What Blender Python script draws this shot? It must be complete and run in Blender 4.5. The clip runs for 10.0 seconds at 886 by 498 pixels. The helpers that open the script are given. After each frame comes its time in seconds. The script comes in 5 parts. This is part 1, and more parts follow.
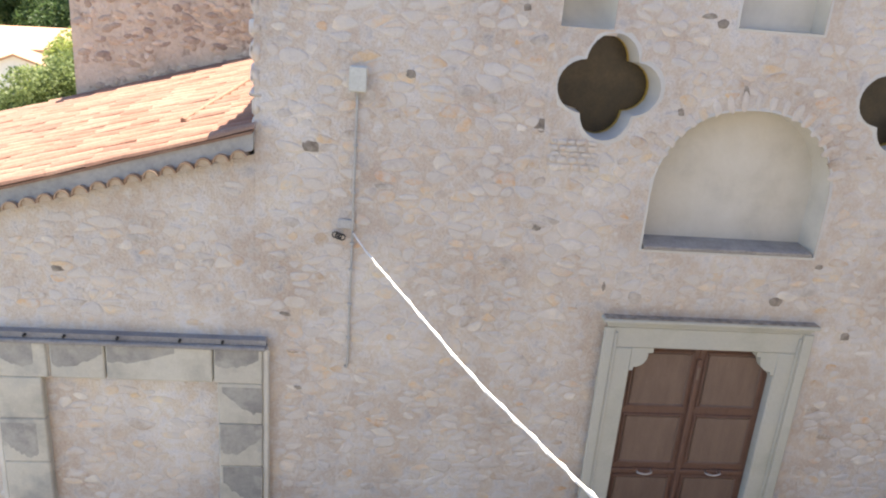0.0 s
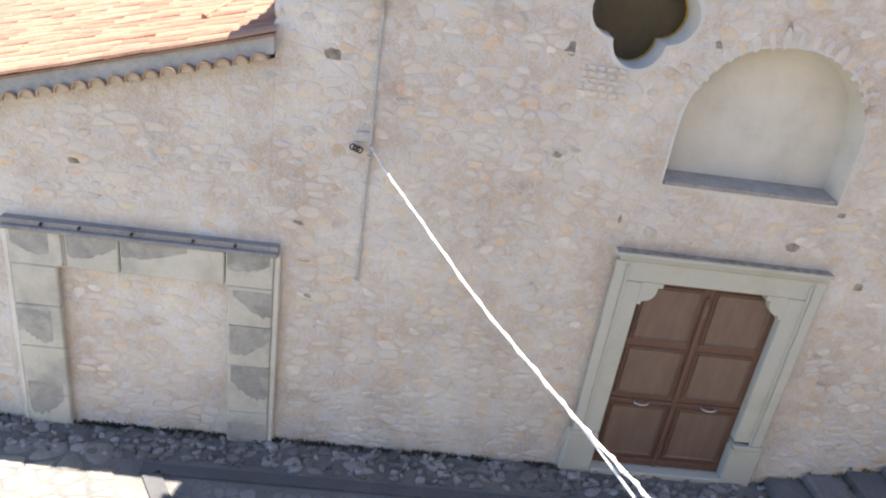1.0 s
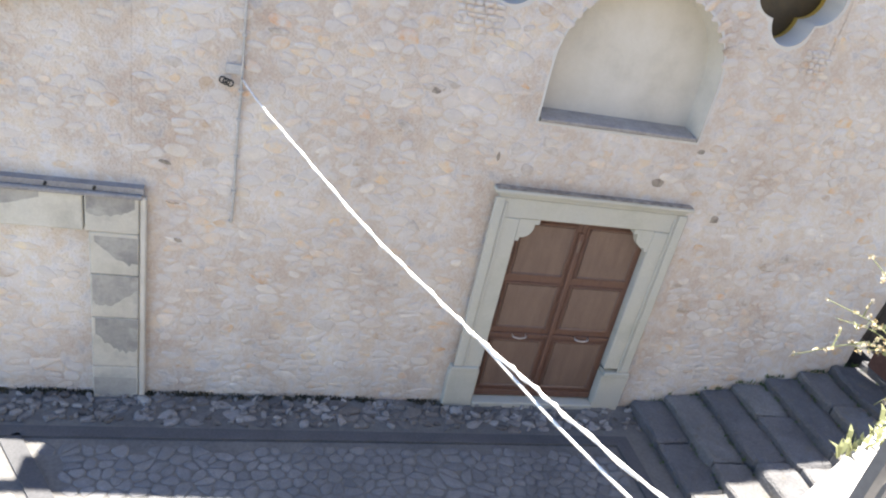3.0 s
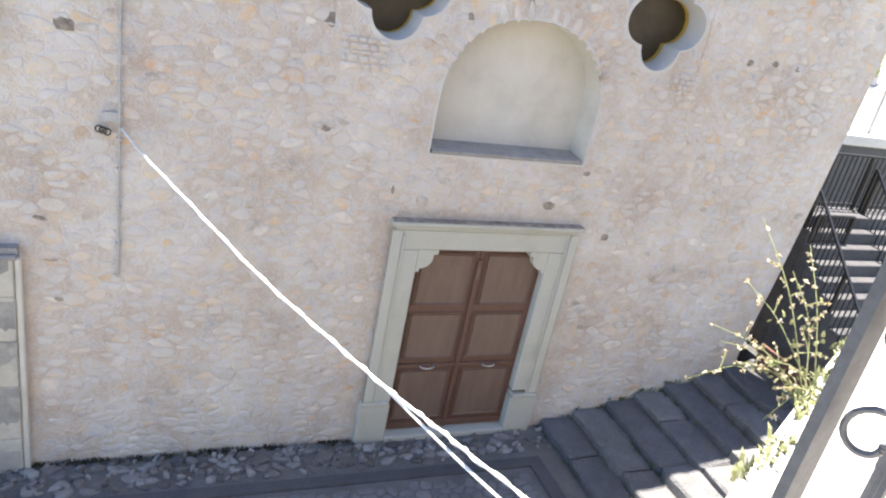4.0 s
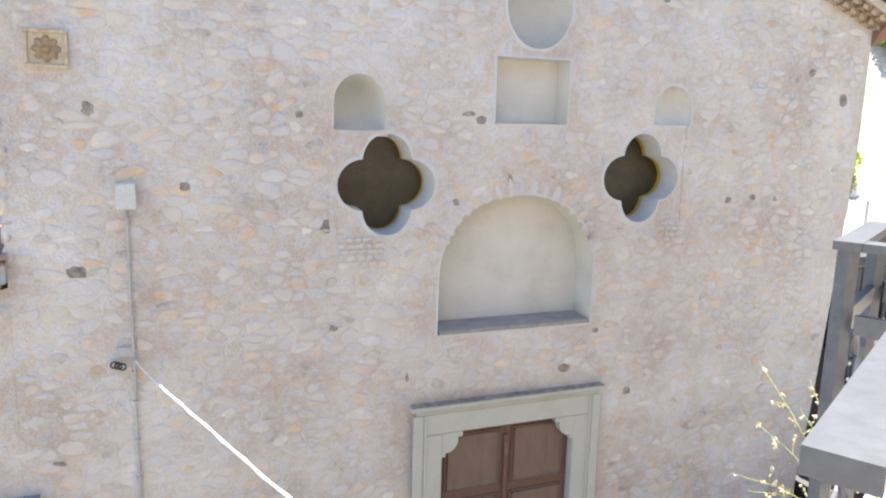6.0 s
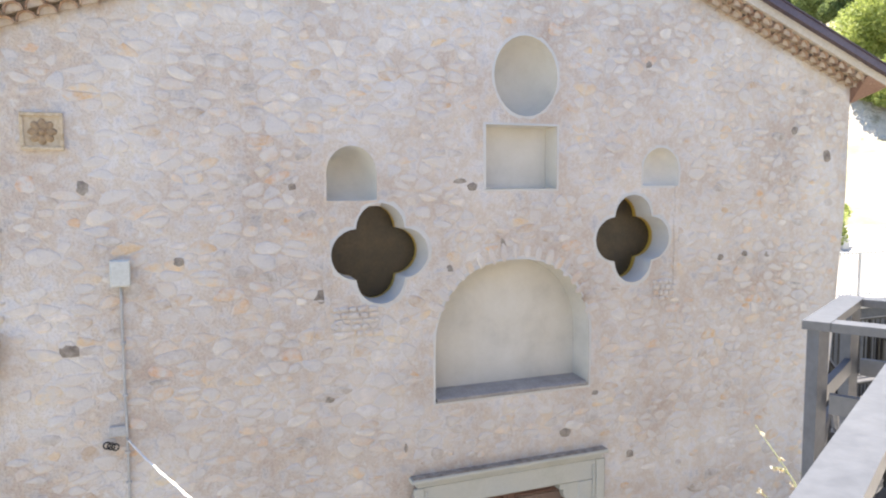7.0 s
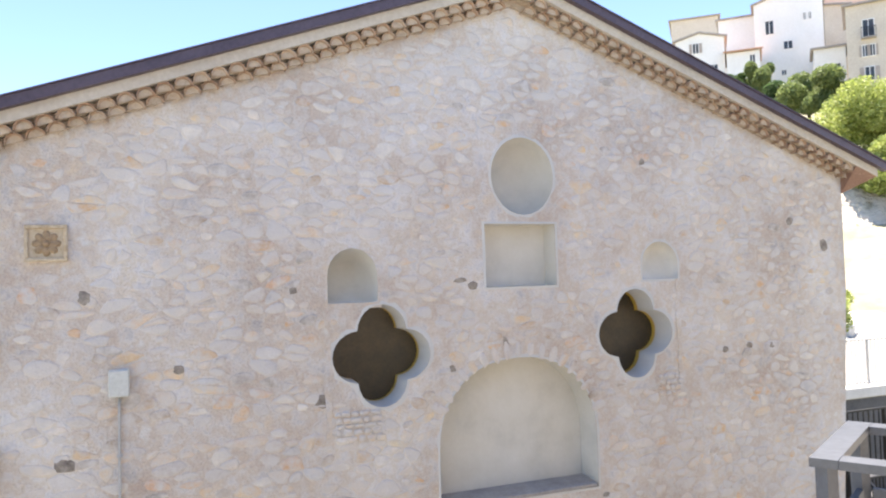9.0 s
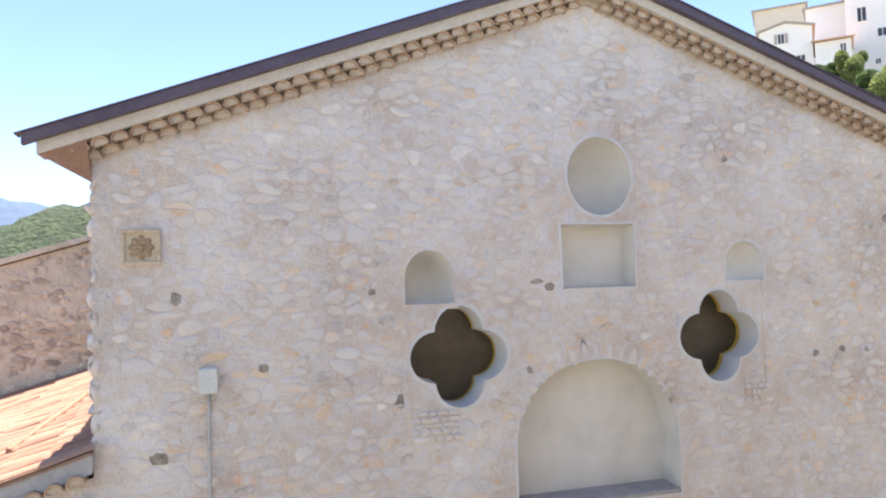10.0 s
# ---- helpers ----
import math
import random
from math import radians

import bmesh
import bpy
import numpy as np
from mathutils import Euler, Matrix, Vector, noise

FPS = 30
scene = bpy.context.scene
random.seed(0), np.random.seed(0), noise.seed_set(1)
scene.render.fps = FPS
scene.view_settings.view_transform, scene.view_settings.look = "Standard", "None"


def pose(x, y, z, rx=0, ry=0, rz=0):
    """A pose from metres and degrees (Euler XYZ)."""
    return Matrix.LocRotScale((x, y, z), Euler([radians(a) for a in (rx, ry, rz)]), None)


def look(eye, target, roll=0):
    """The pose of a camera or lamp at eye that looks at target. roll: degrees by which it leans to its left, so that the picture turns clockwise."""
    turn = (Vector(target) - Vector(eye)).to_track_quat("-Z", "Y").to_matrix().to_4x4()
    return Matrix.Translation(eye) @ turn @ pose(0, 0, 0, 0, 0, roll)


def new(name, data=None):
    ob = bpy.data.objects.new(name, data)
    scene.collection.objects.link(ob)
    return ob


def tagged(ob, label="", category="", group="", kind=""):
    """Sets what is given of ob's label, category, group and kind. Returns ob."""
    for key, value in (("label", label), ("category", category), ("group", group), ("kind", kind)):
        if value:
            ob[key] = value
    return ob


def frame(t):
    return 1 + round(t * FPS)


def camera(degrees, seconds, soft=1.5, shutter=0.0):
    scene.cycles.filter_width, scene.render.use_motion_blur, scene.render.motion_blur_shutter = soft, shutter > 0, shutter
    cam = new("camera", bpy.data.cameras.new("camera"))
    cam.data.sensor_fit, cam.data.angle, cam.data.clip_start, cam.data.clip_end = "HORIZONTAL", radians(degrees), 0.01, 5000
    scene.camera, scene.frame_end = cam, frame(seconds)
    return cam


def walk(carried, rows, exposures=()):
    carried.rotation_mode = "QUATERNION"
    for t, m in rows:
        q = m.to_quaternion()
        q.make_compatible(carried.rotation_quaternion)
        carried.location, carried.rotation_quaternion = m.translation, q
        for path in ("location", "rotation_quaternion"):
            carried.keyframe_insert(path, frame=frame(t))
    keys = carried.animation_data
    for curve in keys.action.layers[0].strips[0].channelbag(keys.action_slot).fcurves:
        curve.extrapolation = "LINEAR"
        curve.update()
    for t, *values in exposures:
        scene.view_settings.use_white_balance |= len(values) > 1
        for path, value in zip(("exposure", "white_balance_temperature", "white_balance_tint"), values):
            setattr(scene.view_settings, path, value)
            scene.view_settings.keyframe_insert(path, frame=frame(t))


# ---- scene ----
cam = camera(62.3, 10.0, soft=2.1)
PATH = [
    (0, (-3.902, -7.458, 6.339), (-3.719, -5.57, 5.706), 4.6),
    (0.5, (-3.901, -7.405, 6.372), (-3.742, -5.554, 5.632), 6.5),
    (1, (-3.897, -7.385, 6.37), (-3.736, -5.582, 5.519), 8.7),
    (1.5, (-3.95, -7.36, 6.317), (-3.76, -5.603, 5.381), 10.2),
    (2, (-4.024, -7.306, 6.354), (-3.729, -5.592, 5.367), 11.9),
    (2.5, (-4.009, -7.329, 6.251), (-3.596, -5.621, 5.295), 12.2),
    (2.7, (-3.957, -7.373, 6.183), (-3.511, -5.662, 5.248), 12.5),
    (3.8, (-3.951, -7.328, 6.263), (-3.223, -5.661, 5.431), 11.9),
    (4, (-3.943, -7.327, 6.264), (-3.181, -5.658, 5.469), 11.7),
    (4.5, (-3.940, -7.356, 6.288), (-3.168, -5.658, 5.567), 9.7),
    (5, (-3.939, -7.375, 6.316), (-3.174, -5.640, 5.681), 7.6),
    (5.5, (-3.938, -7.400, 6.338), (-3.210, -5.602, 5.851), 3.7),
    (7, (-3.915, -7.437, 6.388), (-3.167, -5.591, 6.212), -0.2),
    (7.5, (-3.917, -7.442, 6.4), (-3.159, -5.595, 6.284), -0.4),
    (8, (-3.916, -7.437, 6.415), (-3.163, -5.585, 6.358), -1.2),
    (8.5, (-3.922, -7.443, 6.429), (-3.172, -5.589, 6.442), -1.5),
    (9, (-3.911, -7.443, 6.437), (-3.16, -5.591, 6.52), -1.7),
    (9.5, (-3.935, -7.463, 6.454), (-3.234, -5.593, 6.567), -1.7),
    (10, (-3.938, -7.467, 6.448), (-3.379, -5.549, 6.538), -1.8),
]
walk(cam, [(t, look(eye, target, roll)) for t, eye, target, roll in PATH], exposures=[(0, 1.80, 7050, 13), (1.0, 1.92, 6950, 12), (2.5, 2.04, 6720, 10.5), (4.5, 2.15, 6780, 11), (7.0, 1.98, 6830, 12), (9.0, 1.89, 6850, 13), (10, 1.81, 6850, 13.5)])

# ---- world, sun, exposure ----
SUN_A, SUN_B = -0.060, -0.150          # shadow shift per metre of height
sun_dir = Vector((-SUN_A, -SUN_B, 1)).normalized()
world = bpy.data.worlds.new("sky_world")
scene.world = world
world.use_nodes = True
wn = world.node_tree
sky = wn.nodes.new("ShaderNodeTexSky")
sky.sky_type = 'NISHITA'
sky.sun_disc = False
sky.sun_elevation = math.asin(sun_dir.z)
sky.sun_rotation = math.atan2(sun_dir.x, sun_dir.y)
sky.altitude = 2200
sky.dust_density = 0.05
sky.air_density = 0.85
sky.ozone_density = 2.2
wn.links.new(sky.outputs[0], wn.nodes["Background"].inputs[0])
wn.nodes["Background"].inputs[1].default_value = 0.118
sun_data = bpy.data.lights.new("sun", 'SUN')
sun_data.energy, sun_data.angle, sun_data.color = 5.0, radians(0.53), (1.0, 0.94, 0.85)
sun = new("sun", sun_data)
sun.matrix_world = look(sun_dir * 50, (0, 0, 0))

# ---- materials ----


def material(name, colors, scale=3.0, fine=40.0, rough=0.85, bump=0.3, bump_size=0.01, metal=0.0, vary=None, stretch=(1, 1, 1), smear=None, grain=0.45, patch=0.0, spots=None, spot_scale=2.0, spot_lo=0.55, spot_hi=0.7):
    """Two scales of noise through a ramp of colours, grain, spots and bump. vary: 'island' or 'object' picks a colour per piece."""
    m = bpy.data.materials.new(name)
    m.use_nodes = True
    nt, bsdf = m.node_tree, m.node_tree.nodes["Principled BSDF"]
    geo = nt.nodes.new("ShaderNodeNewGeometry")
    mp = nt.nodes.new("ShaderNodeVectorMath")
    mp.operation = 'MULTIPLY'
    mp.inputs[1].default_value = stretch
    nt.links.new(geo.outputs["Position"], mp.inputs[0])

    def tex(s, detail=4.0):
        n = nt.nodes.new("ShaderNodeTexNoise")
        n.inputs["Scale"].default_value = s
        n.inputs["Detail"].default_value = detail
        n.inputs["Roughness"].default_value = 0.6
        nt.links.new(mp.outputs[0], n.inputs["Vector"])
        return n
    big, small = tex(scale), tex(fine, 3.0)
    ramp = nt.nodes.new("ShaderNodeValToRGB")
    e = ramp.color_ramp.elements
    while len(e) < len(colors):
        e.new(0.5)
    if vary:
        lo, hi = 0.0, 1.0
    else:
        lo, hi = 0.3, 0.7
    for i, c in enumerate(colors):
        e[i].position = lo + (hi - lo) * i / max(1, len(colors) - 1)
        e[i].color = (*c, 1)
    if vary == 'object':
        src = nt.nodes.new("ShaderNodeObjectInfo").outputs["Random"]
    elif vary == 'island':
        src = geo.outputs["Random Per Island"]
    else:
        src = big.outputs["Fac"]
    nt.links.new(src, ramp.inputs[0])
    col = ramp.outputs[0]
    if vary:
        col = mixed(nt, big.outputs["Fac"], col, None, 'SOFT_LIGHT', 0.35)
    col = mixed(nt, small.outputs["Fac"], col, None, 'SOFT_LIGHT', grain)
    if patch:
        col = mixed(nt, tex(0.9, 5.0).outputs["Fac"], col, None, 'OVERLAY', patch)
    if smear:
        sm = tex(7.0, 6.0)
        mr = nt.nodes.new("ShaderNodeMapRange")
        mr.inputs[1].default_value, mr.inputs[2].default_value = 0.38, 0.60
        nt.links.new(sm.outputs["Fac"], mr.inputs[0])
        mx = nt.nodes.new("ShaderNodeMix")
        mx.data_type = 'RGBA'
        nt.links.new(mr.outputs[0], mx.inputs["Factor"])
        nt.links.new(col, mx.inputs["A"])
        mx.inputs["B"].default_value = (*smear, 1)
        col = mx.outputs["Result"]
    if spots:
        sp = tex(spot_scale, 5.0)
        mr = nt.nodes.new("ShaderNodeMapRange")
        mr.inputs[1].default_value, mr.inputs[2].default_value = spot_lo, spot_hi
        nt.links.new(sp.outputs["Fac"], mr.inputs[0])
        mx = nt.nodes.new("ShaderNodeMix")
        mx.data_type = 'RGBA'
        nt.links.new(mr.outputs[0], mx.inputs["Factor"])
        nt.links.new(col, mx.inputs["A"])
        mx.inputs["B"].default_value = (*spots, 1)
        col = mx.outputs["Result"]
    nt.links.new(col, bsdf.inputs["Base Color"])
    bsdf.inputs["Roughness"].default_value = rough
    bsdf.inputs["Metallic"].default_value = metal
    if bump:
        mid = tex((scale * fine) ** 0.5 * 1.3, 5.0)
        add = nt.nodes.new("ShaderNodeMath")
        nt.links.new(mid.outputs["Fac"], add.inputs[0])
        nt.links.new(small.outputs["Fac"], add.inputs[1])
        b = nt.nodes.new("ShaderNodeBump")
        b.inputs["Strength"].default_value = bump
        b.inputs["Distance"].default_value = bump_size
        nt.links.new(add.outputs[0], b.inputs["Height"])
        nt.links.new(b.outputs[0], bsdf.inputs["Normal"])
    return m


def mixed(nt, fac_color, col, other, mode, amount):
    """col blended with a grey from a texture."""
    mx = nt.nodes.new("ShaderNodeMix")
    mx.data_type, mx.blend_type = 'RGBA', mode
    mx.inputs["Factor"].default_value = amount
    nt.links.new(col, mx.inputs["A"])
    nt.links.new(fac_color, mx.inputs["B"])
    return mx.outputs["Result"]


STONES = [(0.64, 0.56, 0.48), (0.56, 0.51, 0.47), (0.68, 0.61, 0.52), (0.58, 0.56, 0.55), (0.72, 0.53, 0.32), (0.62, 0.55, 0.48), (0.76, 0.70, 0.61), (0.68, 0.46, 0.27), (0.44, 0.38, 0.32), (0.66, 0.62, 0.58), (0.70, 0.56, 0.42), (0.60, 0.54, 0.49)]
SMEAR = (0.63, 0.585, 0.535)
M_MORTAR = material("lime_mortar", [(0.52, 0.50, 0.495), (0.64, 0.59, 0.54), (0.60, 0.51, 0.42), (0.67, 0.635, 0.59)], scale=6.0, fine=38, bump=0.8, bump_size=0.025, spots=(0.70, 0.57, 0.42), spot_scale=3.5, spot_lo=0.55, spot_hi=0.75, patch=0.75)
M_STONE_P = material("rubble_stone", STONES, scale=6, fine=45, bump=0.6, bump_size=0.015, vary='object', smear=SMEAR, patch=0.7)
M_STONE_J = material("rubble_stone_joined", STONES, scale=6, fine=45, bump=0.6, bump_size=0.015, vary='island', smear=SMEAR, patch=0.7)
# also colours the stones set in place of shaded putlog holes
M_DARKSTONE = material("dark_stone_and_hole_fill", [(0.17, 0.14, 0.115), (0.30, 0.255, 0.21), (0.44, 0.385, 0.32)], scale=11, fine=60, bump=0.7, bump_size=0.02)
M_ROUGHWALL = material("rough_old_wall", [(0.40, 0.345, 0.28), (0.54, 0.475, 0.39), (0.62, 0.55, 0.455)], scale=1.8, fine=14, bump=0.8, bump_size=0.05, spots=(0.20, 0.15, 0.12), spot_scale=3.2, spot_lo=0.58, spot_hi=0.70)
M_ROUGHSTONE = material("rough_old_stone", [(0.52, 0.44, 0.35), (0.38, 0.31, 0.25), (0.64, 0.56, 0.46), (0.56, 0.46, 0.35), (0.30, 0.24, 0.20)], scale=6, fine=40, bump=0.7, bump_size=0.02, vary='island')
M_PLASTER = material("smooth_plaster", [(0.55, 0.53, 0.47), (0.63, 0.60, 0.53), (0.66, 0.63, 0.56)], scale=1.6, fine=25, bump=0.12, bump_size=0.004, grain=0.12, patch=0.35)
M_REVEAL = material("reveal_plaster", [(0.56, 0.55, 0.52), (0.62, 0.60, 0.56)], scale=2.0, fine=25, bump=0.12, bump_size=0.004, grain=0.12)
M_SILL = material("grey_sill", [(0.22, 0.21, 0.21), (0.32, 0.31, 0.30)], scale=4, fine=35, bump=0.35)
M_LUNSILL = material("pale_dusty_sill", [(0.27, 0.25, 0.235), (0.38, 0.355, 0.33)], scale=5, fine=35, bump=0.35)
M_TILEFILL = material("sandy_tile_mortar", [(0.44, 0.36, 0.27), (0.54, 0.45, 0.345), (0.49, 0.39, 0.285)], scale=9, fine=45, bump=0.5, bump_size=0.01)
M_RELIEF = material("ochre_relief_stone", [(0.46, 0.36, 0.24), (0.58, 0.48, 0.34), (0.42, 0.31, 0.19)], scale=9, fine=50, bump=0.5, bump_size=0.01)
M_ROSETTE = material("brown_relief_stone", [(0.22, 0.14, 0.08), (0.38, 0.27, 0.16), (0.28, 0.19, 0.11)], scale=14, fine=50, bump=0.6, bump_size=0.015)
M_PORTAL = material("carved_limestone", [(0.43, 0.43, 0.36), (0.51, 0.50, 0.43), (0.47, 0.475, 0.43)], scale=1.3, fine=40, grain=0.2, bump=0.25, bump_size=0.006, spots=(0.50, 0.49, 0.43), spot_scale=1.5, spot_lo=0.5, spot_hi=0.75)
M_OLDPORTAL = material("stained_limestone", [(0.47, 0.45, 0.38), (0.56, 0.53, 0.45), (0.43, 0.42, 0.37)], scale=1.8, fine=40, bump=0.35, bump_size=0.008, spots=(0.31, 0.305, 0.28), spot_scale=2.2, spot_lo=0.52, spot_hi=0.74, grain=0.25, patch=0.4)
M_DARKPORTAL = material("blackened_limestone", [(0.25, 0.24, 0.225), (0.36, 0.345, 0.31), (0.29, 0.28, 0.26)], scale=3.5, fine=40, bump=0.4, bump_size=0.01, spots=(0.43, 0.41, 0.36), spot_scale=5.5, spot_lo=0.50, spot_hi=0.72, grain=0.25, patch=0.4)
M_WOOD = material("brown_door_paint", [(0.115, 0.058, 0.040), (0.155, 0.080, 0.054), (0.13, 0.072, 0.051)], scale=2.5, fine=60, rough=0.5, bump=0.15, bump_size=0.002, stretch=(6, 6, 1))
M_PANEL = material("door_panel_paint", [(0.155, 0.10, 0.073), (0.20, 0.135, 0.10)], scale=2.0, fine=60, rough=0.5, bump=0.15, bump_size=0.002, stretch=(5, 5, 1))
M_CHROME = material("worn_steel", [(0.6, 0.58, 0.55), (0.7, 0.68, 0.66)], scale=20, rough=0.3, metal=1.0, bump=0)
M_TILE_P = material("terracotta_tile", [(0.25, 0.125, 0.085), (0.30, 0.165, 0.112), (0.33, 0.205, 0.145), (0.23, 0.125, 0.088), (0.31, 0.185, 0.13)], scale=8, fine=50, bump=0.4, vary='object')
M_TILE_J = material("terracotta_bed", [(0.24, 0.135, 0.092), (0.30, 0.185, 0.128)], scale=5, fine=40, bump=0.4)
M_COPPO = material("old_cornice_tile", [(0.34, 0.215, 0.14), (0.44, 0.30, 0.20), (0.39, 0.265, 0.18), (0.50, 0.37, 0.26)], scale=10, fine=50, bump=0.4, vary='object')
M_BAND = material("eave_plaster_band", [(0.50, 0.44, 0.36), (0.57, 0.51, 0.42)], scale=2, fine=25, bump=0.2)
M_ANNEXBAND = material("grey_mortar_band", [(0.32, 0.32, 0.31), (0.42, 0.41, 0.39)], scale=3, fine=25, bump=0.4, bump_size=0.015)
M_METALROOF = material("dark_metal_flashing", [(0.085, 0.06, 0.075), (0.11, 0.08, 0.095)], scale=2, fine=30, rough=0.45, metal=0.3, bump=0.05)
M_GLASS = material("dark_amber_glass", [(0.040, 0.029, 0.015), (0.07, 0.050, 0.024)], scale=6, fine=30, rough=0.35, bump=0.05)
M_GOLD = material("yellow_window_rim", [(0.55, 0.36, 0.06), (0.62, 0.42, 0.09)], scale=6, rough=0.5, bump=0.05)
M_BOXGREY = material("pale_plastic", [(0.55, 0.56, 0.52), (0.6, 0.61, 0.57)], scale=5, rough=0.5, bump=0)
M_CONDUIT = material("weathered_conduit", [(0.40, 0.39, 0.37), (0.47, 0.46, 0.44)], scale=5, rough=0.5, bump=0)
M_MOSS = material("dark_dry_moss", [(0.045, 0.045, 0.025), (0.075, 0.065, 0.04)], scale=9, bump=0, vary='island')
M_PAVE = material("pale_street_stone", [(0.20, 0.19, 0.172), (0.255, 0.243, 0.22), (0.225, 0.21, 0.19)], scale=5, fine=40, bump=0.6, bump_size=0.012, patch=0.5, vary='island')
M_CABLE = material("white_rope", [(0.75, 0.74, 0.72), (0.82, 0.81, 0.78)], scale=30, fine=120, rough=0.7, bump=0.3)
M_COBBLE_P = material("dark_cobble", [(0.160, 0.162, 0.170), (0.188, 0.190, 0.196), (0.212, 0.212, 0.214), (0.172, 0.174, 0.182)], scale=10, fine=60, bump=0.5, patch=0.6, spots=(0.22, 0.22, 0.22), spot_scale=2.2, spot_lo=0.66, spot_hi=0.74, vary='object')
M_COBBLE_J = material("dark_cobble_joined", [(0.160, 0.162, 0.170), (0.188, 0.190, 0.196), (0.212, 0.212, 0.214), (0.172, 0.174, 0.182)], scale=10, fine=60, bump=0.5, patch=0.6, spots=(0.22, 0.22, 0.22), spot_scale=2.2, spot_lo=0.66, spot_hi=0.74, vary='island')
M_BAND_STONE = material("dark_paving_band", [(0.075, 0.078, 0.085), (0.10, 0.102, 0.11)], scale=3, fine=40, bump=0.3)
M_STREET = material("street_grout", [(0.115, 0.115, 0.117), (0.15, 0.148, 0.145), (0.185, 0.18, 0.172)], scale=1.5, fine=25, bump=0.5, bump_size=0.015)
M_RUBBLE = material("gutter_rubble", [(0.16, 0.15, 0.145), (0.26, 0.25, 0.245), (0.36, 0.35, 0.335), (0.12, 0.11, 0.105), (0.22, 0.205, 0.19)], scale=8, fine=40, bump=0.8, bump_size=0.02, patch=0.7, vary='island')
M_STEP = material("basalt_step", [(0.105, 0.108, 0.116), (0.14, 0.142, 0.15), (0.185, 0.185, 0.185), (0.12, 0.12, 0.127)], scale=4, fine=30, bump=0.9, bump_size=0.03, patch=0.6, spots=(0.15, 0.14, 0.12), spot_scale=5, spot_lo=0.58, spot_hi=0.7, vary='object')
M_GROUND = material("dry_ground", [(0.20, 0.19, 0.12), (0.30, 0.27, 0.20), (0.14, 0.16, 0.07)], scale=0.15, fine=3, bump=0.4, bump_size=0.1)
# one dark colour that carries the shade on stair, landing and wall
M_SHADESTONE = material("shade_dark_stone", [(0.055, 0.055, 0.060), (0.085, 0.085, 0.09), (0.068, 0.068, 0.073)], scale=3, fine=30, bump=0.5, bump_size=0.02, patch=0.4)
M_BANK = material("pale_rocky_bank", [(0.42, 0.37, 0.30), (0.55, 0.50, 0.42), (0.48, 0.42, 0.34)], scale=0.5, fine=5, bump=0.9, bump_size=0.2, patch=0.4, spots=(0.28, 0.25, 0.18), spot_scale=0.9, spot_lo=0.58, spot_hi=0.7)
M_ROAD = material("pale_road", [(0.30, 0.29, 0.27), (0.38, 0.36, 0.33)], scale=0.6, fine=15, bump=0.3)
M_IRON = material("black_iron", [(0.02, 0.02, 0.022), (0.035, 0.035, 0.037)], scale=10, rough=0.5, metal=0.5, bump=0.05)
M_GREYRAIL = material("galvanised_rail", [(0.42, 0.42, 0.42), (0.5, 0.5, 0.5)], scale=10, rough=0.45, metal=0.3, bump=0.05)
# grey paint darkened and blued to carry the shade on the railing
M_RAIL = material("shaded_grey_rail_paint", [(0.068, 0.074, 0.086), (0.084, 0.090, 0.102)], scale=6, fine=90, rough=0.5, bump=0.15, bump_size=0.001)
M_SLAB = material("pale_balcony_slab", [(0.52, 0.50, 0.47), (0.62, 0.60, 0.57)], scale=4, fine=50, bump=0.25)
M_RUST = material("rusty_brown_sheet", [(0.10, 0.05, 0.04), (0.16, 0.08, 0.06)], scale=4, fine=30, bump=0.3)
M_WHITEWALL = material("white_house_wall", [(0.80, 0.78, 0.74), (0.86, 0.84, 0.80)], scale=0.4, fine=6, bump=0.1)
M_CREAMWALL = material("cream_house_wall", [(0.60, 0.52, 0.42), (0.68, 0.60, 0.49)], scale=0.4, fine=6, bump=0.1)
M_PINKWALL = material("pink_house_wall", [(0.66, 0.47, 0.40), (0.70, 0.52, 0.45)], scale=0.4, fine=6, bump=0.1)
M_FARROOF = material("far_roof_tiles", [(0.50, 0.27, 0.16), (0.60, 0.36, 0.22)], scale=1.5, fine=8, bump=0.4, bump_size=0.05)
M_FARGREYROOF = material("far_grey_roof", [(0.30, 0.27, 0.25), (0.38, 0.35, 0.32)], scale=1.5, fine=8, bump=0.3, bump_size=0.05)
M_PANE = material("dark_window_pane", [(0.03, 0.035, 0.04), (0.06, 0.065, 0.07)], scale=1, rough=0.15, bump=0)
M_SHUTTER = material("shutter", [(0.36, 0.30, 0.26), (0.44, 0.38, 0.33)], scale=3, bump=0.1)
M_LEAF = material("leaf", [(0.15, 0.20, 0.07), (0.20, 0.26, 0.09), (0.25, 0.30, 0.11), (0.12, 0.16, 0.06)], scale=1, fine=8, rough=0.6, bump=0, vary='island')
M_LEAFLIGHT = material("light_leaf", [(0.26, 0.32, 0.07), (0.34, 0.40, 0.11), (0.40, 0.44, 0.15), (0.20, 0.26, 0.06)], scale=1, fine=8, rough=0.6, bump=0, vary='island')
M_LEAFDARK = material("dark_leaf", [(0.06, 0.11, 0.04), (0.09, 0.15, 0.05), (0.12, 0.18, 0.06)], scale=1, fine=8, rough=0.6, bump=0, vary='island')


